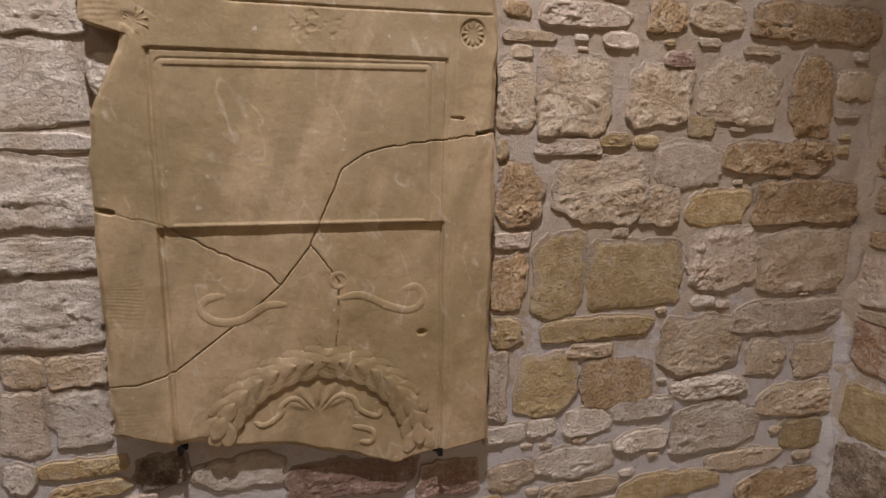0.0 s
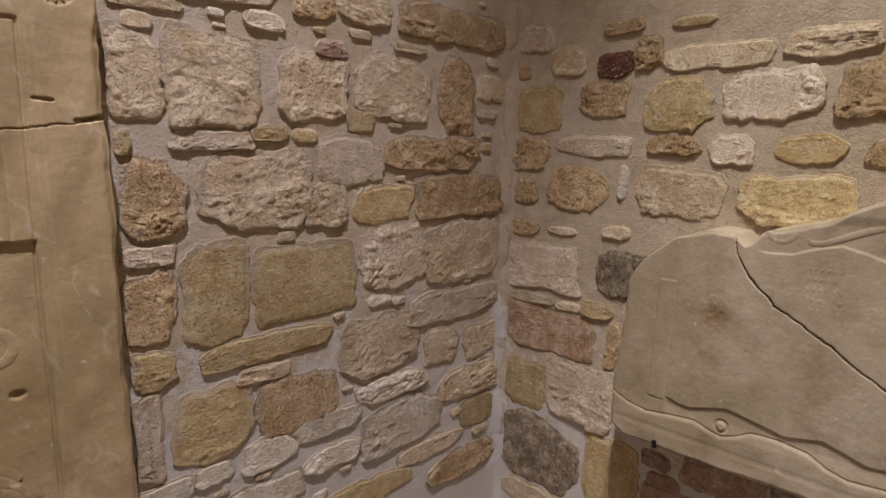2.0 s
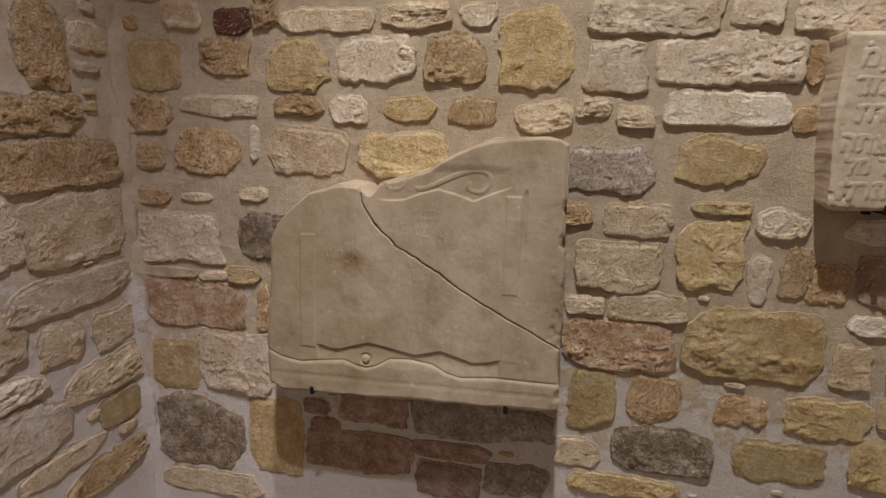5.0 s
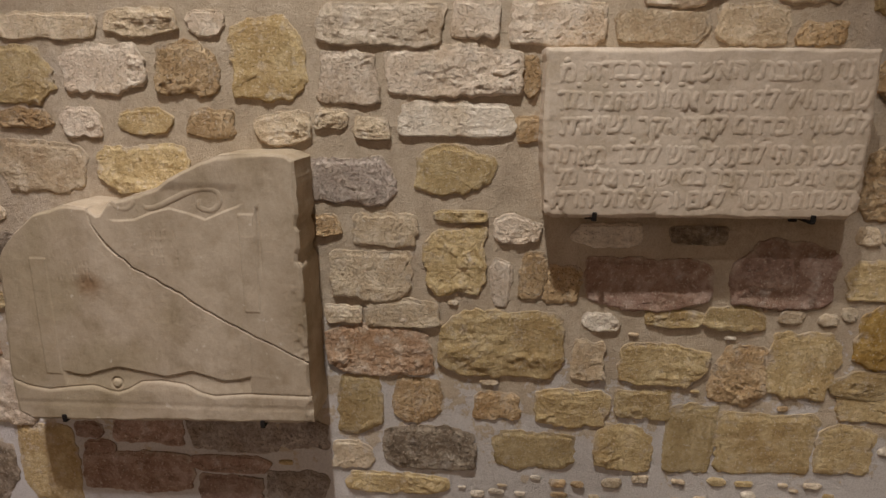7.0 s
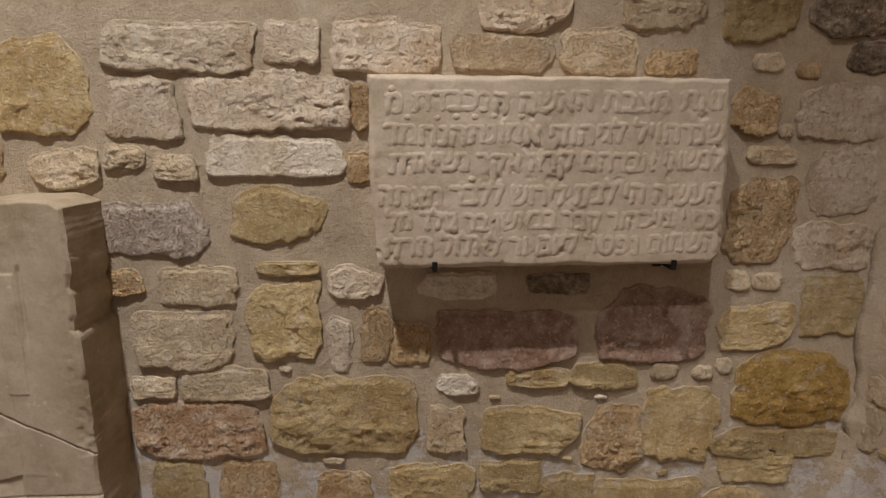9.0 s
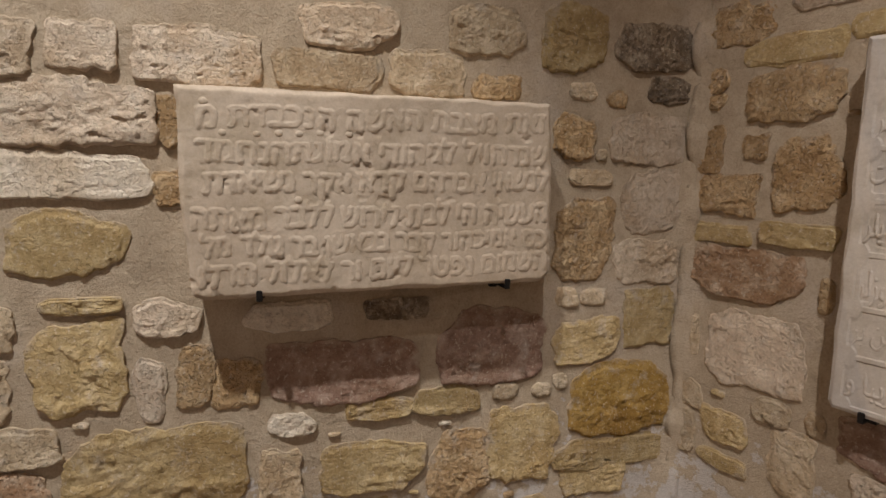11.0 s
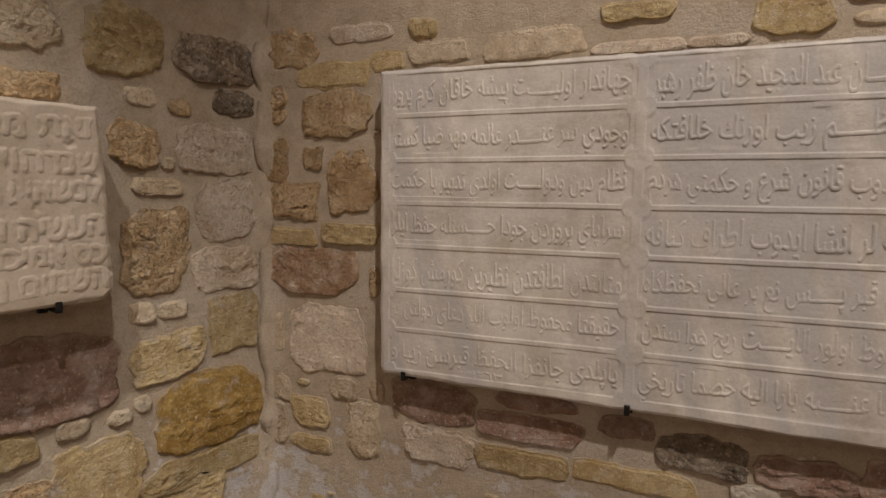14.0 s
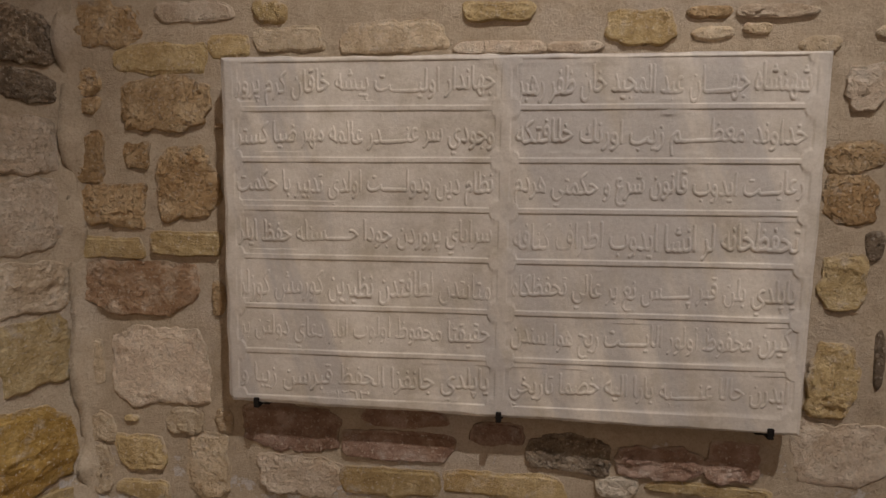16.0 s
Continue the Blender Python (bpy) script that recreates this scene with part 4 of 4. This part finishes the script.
STONES_B += [
    (1.107, 1.353, 0.16, 0.053, 'ds'), (-1.096, 1.352, 0.103, 0.027, 'te'), (-1.259, 1.35, 0.132, 0.059, 'oe'), (0.862, 1.35, 0.183, 0.071, 'we'),
    (0.248, 1.349, 0.176, 0.092, 'ts'), (1.801, 1.293, 0.168, 0.164, 'ys'), (0.444, 1.258, 0.175, 0.198, 'ye'), (1.352, 1.249, 0.277, 0.194, 're'),
    (1.608, 1.242, 0.191, 0.127, 'ye'), (-0.87, 1.24, 0.177, 0.148, 'de'), (0.667, 1.228, 0.083, 0.135, 'oe'), (-1.172, 1.22, 0.305, 0.166, 'ps'),
    (0.209, 1.215, 0.235, 0.144, 'ts'), (0.983, 1.211, 0.335, 0.15, 're'), (0.575, 1.202, 0.064, 0.136, 'pe'),
]
STONES_B += [
    (0.747, 1.202, 0.105, 0.112, 'oe'), (1.539, 1.134, 0.041, 0.042, 'te'), (1.388, 1.123, 0.074, 0.048, 'te'),
    (1.49, 1.117, 0.059, 0.044, 'te'), (1.234, 1.114, 0.169, 0.076, 'ye'), (1.065, 1.111, 0.155, 0.052, 'ye'), (-0.946, 1.105, 0.116, 0.052, 'ye'),
    (-1.22, 1.1, 0.211, 0.04, 'te'), (0.294, 1.098, 0.215, 0.083, 'ts'), (-1.053, 1.097, 0.099, 0.036, 'te'), (0.862, 1.096, 0.107, 0.058, 'we'),
    (0.126, 1.095, 0.113, 0.058, 'ts'), (1.728, 1.076, 0.315, 0.209, 'Ye'), (0.584, 1.017, 0.359, 0.203, 'ye'), (-0.883, 1.001, 0.048, 0.155, 'oe'),
]
STONES_B += [
    (-1.14, 0.996, 0.37, 0.167, 'Re'), (0.225, 0.983, 0.31, 0.155, 'Re'), (0.838, 0.976, 0.098, 0.131, 'ts'), (1.44, 0.973, 0.19, 0.208, 'ye'),
    (1.051, 0.966, 0.259, 0.128, 'ye'), (1.268, 0.941, 0.155, 0.188, 'oe'), (1.707, 0.923, 0.357, 0.087, 'ye'), (1.654, 0.86, 0.199, 0.11, 'ye'),
    (1.009, 0.834, 0.158, 0.098, 'ys'), (0.338, 0.823, 0.146, 0.153, 'oe'), (0.797, 0.818, 0.21, 0.125, 'ye'),
    (0.58, 0.815, 0.129, 0.095, 'oe'), (0.165, 0.807, 0.144, 0.194, 'ye'), (-0.993, 0.804, 0.265, 0.22, 'pe'), (-1.225, 0.773, 0.199, 0.179, 'yf'),
]
STONES_B += [
    (1.152, 0.729, 0.14, 0.228, 'ys'), (1.373, 0.722, 0.278, 0.2, 'ys'), (1.605, 0.714, 0.165, 0.167, 'ye'), (-0.243, 0.697, 0.286, 0.155, 'ms'),
    (-0.013, 0.694, 0.148, 0.11, 'me'), (-0.511, 0.69, 0.226, 0.118, 'rs'), (0.961, 0.687, 0.17, 0.158, 'ye'), (-0.709, 0.676, 0.089, 0.056, 're'),
    (0.693, 0.666, 0.254, 0.135, 'ye'), (0.374, 0.663, 0.278, 0.151, 'de'), (0.133, 0.628, 0.134, 0.096, 'te'), (-0.685, 0.617, 0.104, 0.048, 're'),
    (-0.257, 0.574, 0.243, 0.059, 're'), (-0.857, 0.544, 0.192, 0.283, 'yf'), (0.279, 0.532, 0.31, 0.076, 'ye'), (-1.15, 0.531, 0.349, 0.262, 'dl'),
]
STONES_B += [
    (-0.568, 0.529, 0.358, 0.143, 'rs'), (-0.047, 0.499, 0.202, 0.113, 'ms'), (-0.263, 0.469, 0.213, 0.122, 'rs'), (-1.127, 0.338, 0.397, 0.101, 'te'),
]
STONES_C = []
STONES_C += [
    (0.312, 2.059, 0.185, 0.048, 'pe'), (0.489, 2.055, 0.077, 0.047, 'ye'), (0.985, 2.045, 0.145, 0.043, 'ye'), (1.404, 2.034, 0.083, 0.026, 'oe'),
    (0.096, 2.033, 0.177, 0.098, 'oe'), (1.531, 2.033, 0.145, 0.027, 'pe'), (1.273, 2.007, 0.14, 0.071, 'ye'), (1.496, 2, 0.054, 0.024, 'te'),
    (0.765, 1.997, 0.238, 0.07, 'tf'), (0.532, 1.995, 0.166, 0.059, 'tf'), (1.413, 1.993, 0.075, 0.024, 'te'), (0.395, 1.984, 0.096, 0.052, 'yf'),
    (0.99, 1.973, 0.187, 0.028, 'pe'), (1.145, 1.97, 0.113, 0.028, 'pe'), (1.613, 1.967, 0.072, 0.035, 'te'), (0.233, 1.961, 0.213, 0.068, 'yf'),
]
STONES_C += [
    (0.043, 1.912, 0.07, 0.054, 'oe'), (1.698, 1.881, 0.074, 0.091, 'pe'), (0.235, 1.86, 0.212, 0.121, 'oe'), (0.044, 1.857, 0.071, 0.047, 'oe'),
    (1.693, 1.752, 0.106, 0.069, 'oe'), (0.163, 1.745, 0.066, 0.064, 'oe'), (0.044, 1.737, 0.072, 0.117, 'oe'), (0.288, 1.677, 0.14, 0.162, 'oe'),
    (1.693, 1.667, 0.103, 0.092, 'oe'), (0.095, 1.629, 0.173, 0.101, 'oe'), (1.744, 1.574, 0.034, 0.062, 'de'), (0.279, 1.545, 0.174, 0.055, 'ys'),
    (0.089, 1.529, 0.162, 0.051, 'ys'), (1.688, 1.499, 0.089, 0.12, 'ye'), (0.154, 1.436, 0.292, 0.121, 'Re'), (0.355, 1.417, 0.028, 0.079, 'oe'),
]
STONES_C += [
    (1.771, 1.343, 0.019, 0.116, 'de'), (1.684, 1.298, 0.098, 0.152, 'ye'), (0.032, 1.252, 0.048, 0.112, 'ts'), (0.207, 1.247, 0.245, 0.19, 'pe'),
    (0.793, 1.162, 0.195, 0.048, 're'), (1.003, 1.138, 0.122, 0.056, 're'), (1.712, 1.136, 0.17, 0.141, 'pf'), (0.362, 1.125, 0.045, 0.06, 'te'),
    (0.261, 1.119, 0.086, 0.067, 'te'), (0.523, 1.116, 0.24, 0.107, 're'), (1.506, 1.101, 0.113, 0.09, 're'), (1.16, 1.1, 0.179, 0.081, 'de'),
    (1.35, 1.097, 0.175, 0.076, 're'), (0.777, 1.092, 0.255, 0.071, 'rs'), (0.043, 1.091, 0.07, 0.072, 'te'), (1.454, 1.04, 0.247, 0.028, 'ye'),
]
STONES_C += [
    (1.267, 1.035, 0.089, 0.048, 'we'), (0.146, 1.033, 0.129, 0.083, 'ye'), (1.021, 1.019, 0.27, 0.058, 'yf'), (0.318, 1.012, 0.108, 0.155, 'te'),
    (0.546, 1.003, 0.193, 0.1, 'pe'), (0.763, 1.003, 0.234, 0.068, 'yf'), (0.04, 0.986, 0.065, 0.124, 'te'), (0.148, 0.94, 0.141, 0.046, 'ye'),
]

# each kind of stone: corners knocked off, how far they are cut, how far the foot stands out of the mortar, roughness of the face
SHAPE = {"e": (3, 0.96, 0.0078, 0.0031), "s": (1, 1.12, 0.0078, 0.0024), "f": (2, 1.05, 0.003, 0.0012), "l": (4, 0.90, 0.008, 0.0034)}


def stone(parent, u, v, w, h, look_code, seed, level, smear):
    """One rough block: an angular outline, a hackly layered face flush with the mortar above and overhanging it below, and a root in the wall."""
    corners, cut, foot, rough = SHAPE[look_code[1]]
    rnd = random.Random(seed)
    small = w * h < 0.004
    n = 32 if small else min(150, max(48, int(2 * (w + h) / 0.0055)))
    turns = np.linspace(0, 2 * math.pi, 721)
    reach = (np.abs(np.cos(turns)) ** 9 + np.abs(np.sin(turns)) ** 9) ** (-1 / 9)
    run = np.append(0, np.cumsum(np.hypot(np.diff(np.cos(turns) * reach) * w, np.diff(np.sin(turns) * reach) * h)))
    a = np.interp(np.arange(n) * run[-1] / n, run, turns)
    c, s = np.cos(a), np.sin(a)
    # the outline, cut by lines, in halves of the width and rise
    e = (np.abs(c) ** 9 + np.abs(s) ** 9) ** (-1 / 9)
    sides = [(k * 90 + rnd.uniform(-10, 10), rnd.uniform(0.94, 1.03)) for k in range(4)]
    sides += [(k * 90 + 45 + rnd.uniform(-24, 24), rnd.uniform(cut, cut + 0.22)) for k in rnd.sample(range(4), min(4, corners))]
    for turn, support in sides:
        away = np.cos(a - radians(turn))
        e = np.where(away > 0.05, np.minimum(e, support / np.maximum(away, 0.05)), e)
    e = (np.roll(e, 1) + e * 2 + np.roll(e, -1)) / 4
    x, z = c * e * w / 2, s * e * h / 2
    half = min(w, h) / 2
    fray = min(0.0085, half * 0.17)
    out = 1 + (fray * wave(u + x, v + z, 16, seed, 2) + fray * 0.6 * wave(u + x, v + z, 55, seed + 1, 3)) / np.hypot(x, z)
    x, z = x * out, z * out
    # the foot is chamfered back into shade, the top meets the mortar
    under = np.clip(-s, 0, 1) ** 0.7
    chamfer = 0.0012 + under * min(rnd.uniform(0.002, 0.010), half * 0.25) * (1 + 0.5 * wave(u + x, v + z, 22, seed + 2, 2))
    inset = ([-0.001, 0.0, 0.3, 0.65, 1.0, 1.7, 3.0] if not small else [-0.001, 0.0, 0.5, 1.0])
    deep = ([0, 1.0, 0.55, 0.22, 0.06, 0.0, 0.0] if not small else [0, 1.0, 0.4, 0.0])
    scales = [1 - i * np.minimum(chamfer, 0.28 * half / max(inset)) / half for i in inset]
    drops = [d * chamfer * 1.1 for d in deep]
    last = scales[-1]
    scales += [last * k for k in (0.72, 0.45, 0.2)] if small else [last * (0.05 + 0.95 * (1 - (k + 1) / 19)) for k in range(19)]
    k = len(scales)
    drops += [chamfer * 0] * (k - len(drops))
    R = np.array([q + 0 * x for q in scales])
    axis_x, axis_z = np.clip(x, -0.47 * max(0.0, w - h), 0.47 * max(0.0, w - h)), np.clip(z, -0.47 * max(0.0, h - w), 0.47 * max(0.0, h - w))
    X, Z = axis_x + R * (x - axis_x), axis_z + R * (z - axis_z)
    P, Q = u + X, v + Z
    low, high = rnd.uniform(0.6, 1.35) * foot * (0.6 if small else 1), rnd.uniform(0.0005, 0.003)
    D = level + high + (low - high) * np.clip(0.5 - Z / h, 0, 1) + rnd.uniform(-0.003, 0.003) * X / w * 2 - np.array(drops)
    tilt = rnd.uniform(-0.25, 0.25)
    A, B = P + tilt * Q, Q - tilt * P
    bed = wave(A * 0.55, B * 1.5, 17, seed + 3, 3) * 2.2
    layers = np.floor(bed) + ease(bed - np.floor(bed), 0.55, 1.0)
    face = ease(1 - R / last.mean(), 0.0, 0.12)
    relief = rough * (0.9 * wave(P, Q, 8, seed + 4, 2) + 0.65 * layers + 0.8 * wave(A, B, 62, seed + 5, 2) + 0.4 * wave(A, B, 130, seed + 8, 2))
    if look_code[0] in "podRDm":
        relief -= 0.0075 * ease(wave(A, B * 1.3, 50, seed + 6, 3), 0.42, 0.95)
    D = np.maximum(D + relief * (0.35 + 0.65 * face), level + 0.001 + 0.004 * face - np.array(drops))
    D[0] = level - 0.035
    verts = np.stack([P, D, Q], -1).reshape(-1, 3).tolist()
    faces = [(i * n + j, (i + 1) * n + j, (i + 1) * n + (j + 1) % n, i * n + (j + 1) % n) for i in range(k - 1) for j in range(n)]
    faces += [((k - 1) * n + j, (k - 1) * n + n - 1 - j, (k - 1) * n + n - 2 - j, (k - 1) * n + j + 1) for j in range((n - 1) // 2)]
    ob = part("stone", verts, faces, STONE[look_code[0]], parent)
    # mortar smeared over the rim, most at the top
    rim = smear * np.clip((R - 0.62) / 0.38, 0, 1) * (1 - 0.75 * under)
    ob.data.attributes.new("smear", "FLOAT", "POINT").data.foreach_set("value", rim.ravel())
    return ob


SLABS = {"wall_north": [(-0.30, 0.60, 0.80, 2.1)], "wall_east": [(-0.80, 0.06, 0.80, 1.57), (0.66, 1.44, 1.41, 1.83)], "wall_south": [(0.40, 1.61, 1.19, 1.95)]}


def fillers(ob, stones, u0, u1, v0, v1, tries, codes, kinds, least, most, gap):
    """Small stones pushed into the joints that the large ones leave."""
    rnd = random.Random(ob.name)
    taken = [(u - w / 2, u + w / 2, v - h / 2, v + h / 2) for u, v, w, h, _ in stones] + SLABS[ob.name]
    out = []
    for _ in range(tries):
        w = rnd.uniform(least, most)
        h = w * rnd.uniform(0.3, 0.65)
        u, v = rnd.uniform(u0, u1), rnd.uniform(v0, v1)
        box = (u - w / 2 - gap, u + w / 2 + gap, v - h / 2 - gap, v + h / 2 + gap)
        if all(box[1] < a or box[0] > b or box[3] < c or box[2] > d for a, b, c, d in taken):
            taken.append((u - w / 2, u + w / 2, v - h / 2, v + h / 2))
            out.append((u, v, w, h, rnd.choice(codes) + rnd.choice(kinds)))
    return out


STONES_A += fillers(wall_north, STONES_A, 0.58, 1.80, 0.50, 2.08, 1500, "ttpw", "sfef", 0.08, 0.17, 0.003)
STONES_A += fillers(wall_north, STONES_A, 0.58, 1.80, 0.50, 2.08, 1200, "ttpwy", "eff", 0.03, 0.08, 0.003)
STONES_A += fillers(wall_north, STONES_A, -0.75, -0.25, 0.50, 2.08, 500, "ppw", "eff", 0.03, 0.08, 0.004)
STONES_B += fillers(wall_east, STONES_B, -1.24, 1.80, 0.50, 1.20, 700, "tyowt", "efl", 0.025, 0.06, 0.008)
STONES_C += fillers(wall_south, STONES_C, 0.10, 2.0, 0.70, 2.1, 120, "toy", "efl", 0.02, 0.045, 0.012)

seed = 0
for parent, stones, level, smear, swell in ((wall_north, STONES_A, -0.0055, 0.52, 1.06), (wall_east, STONES_B, -0.008, 0.30, 1.04), (wall_south, STONES_C, -0.007, 0.30, 1.04)):
    for u, v, w, h, code in stones:
        seed += 1
        stone(parent, u, v, w * swell, h * swell, code, seed, level, smear)
# a rough plug of lime in the knocked-off corner of the tall panel
stone(wall_north, -0.262, 1.765, 0.075, 0.10, "we", 901, 0.012, 0.6)
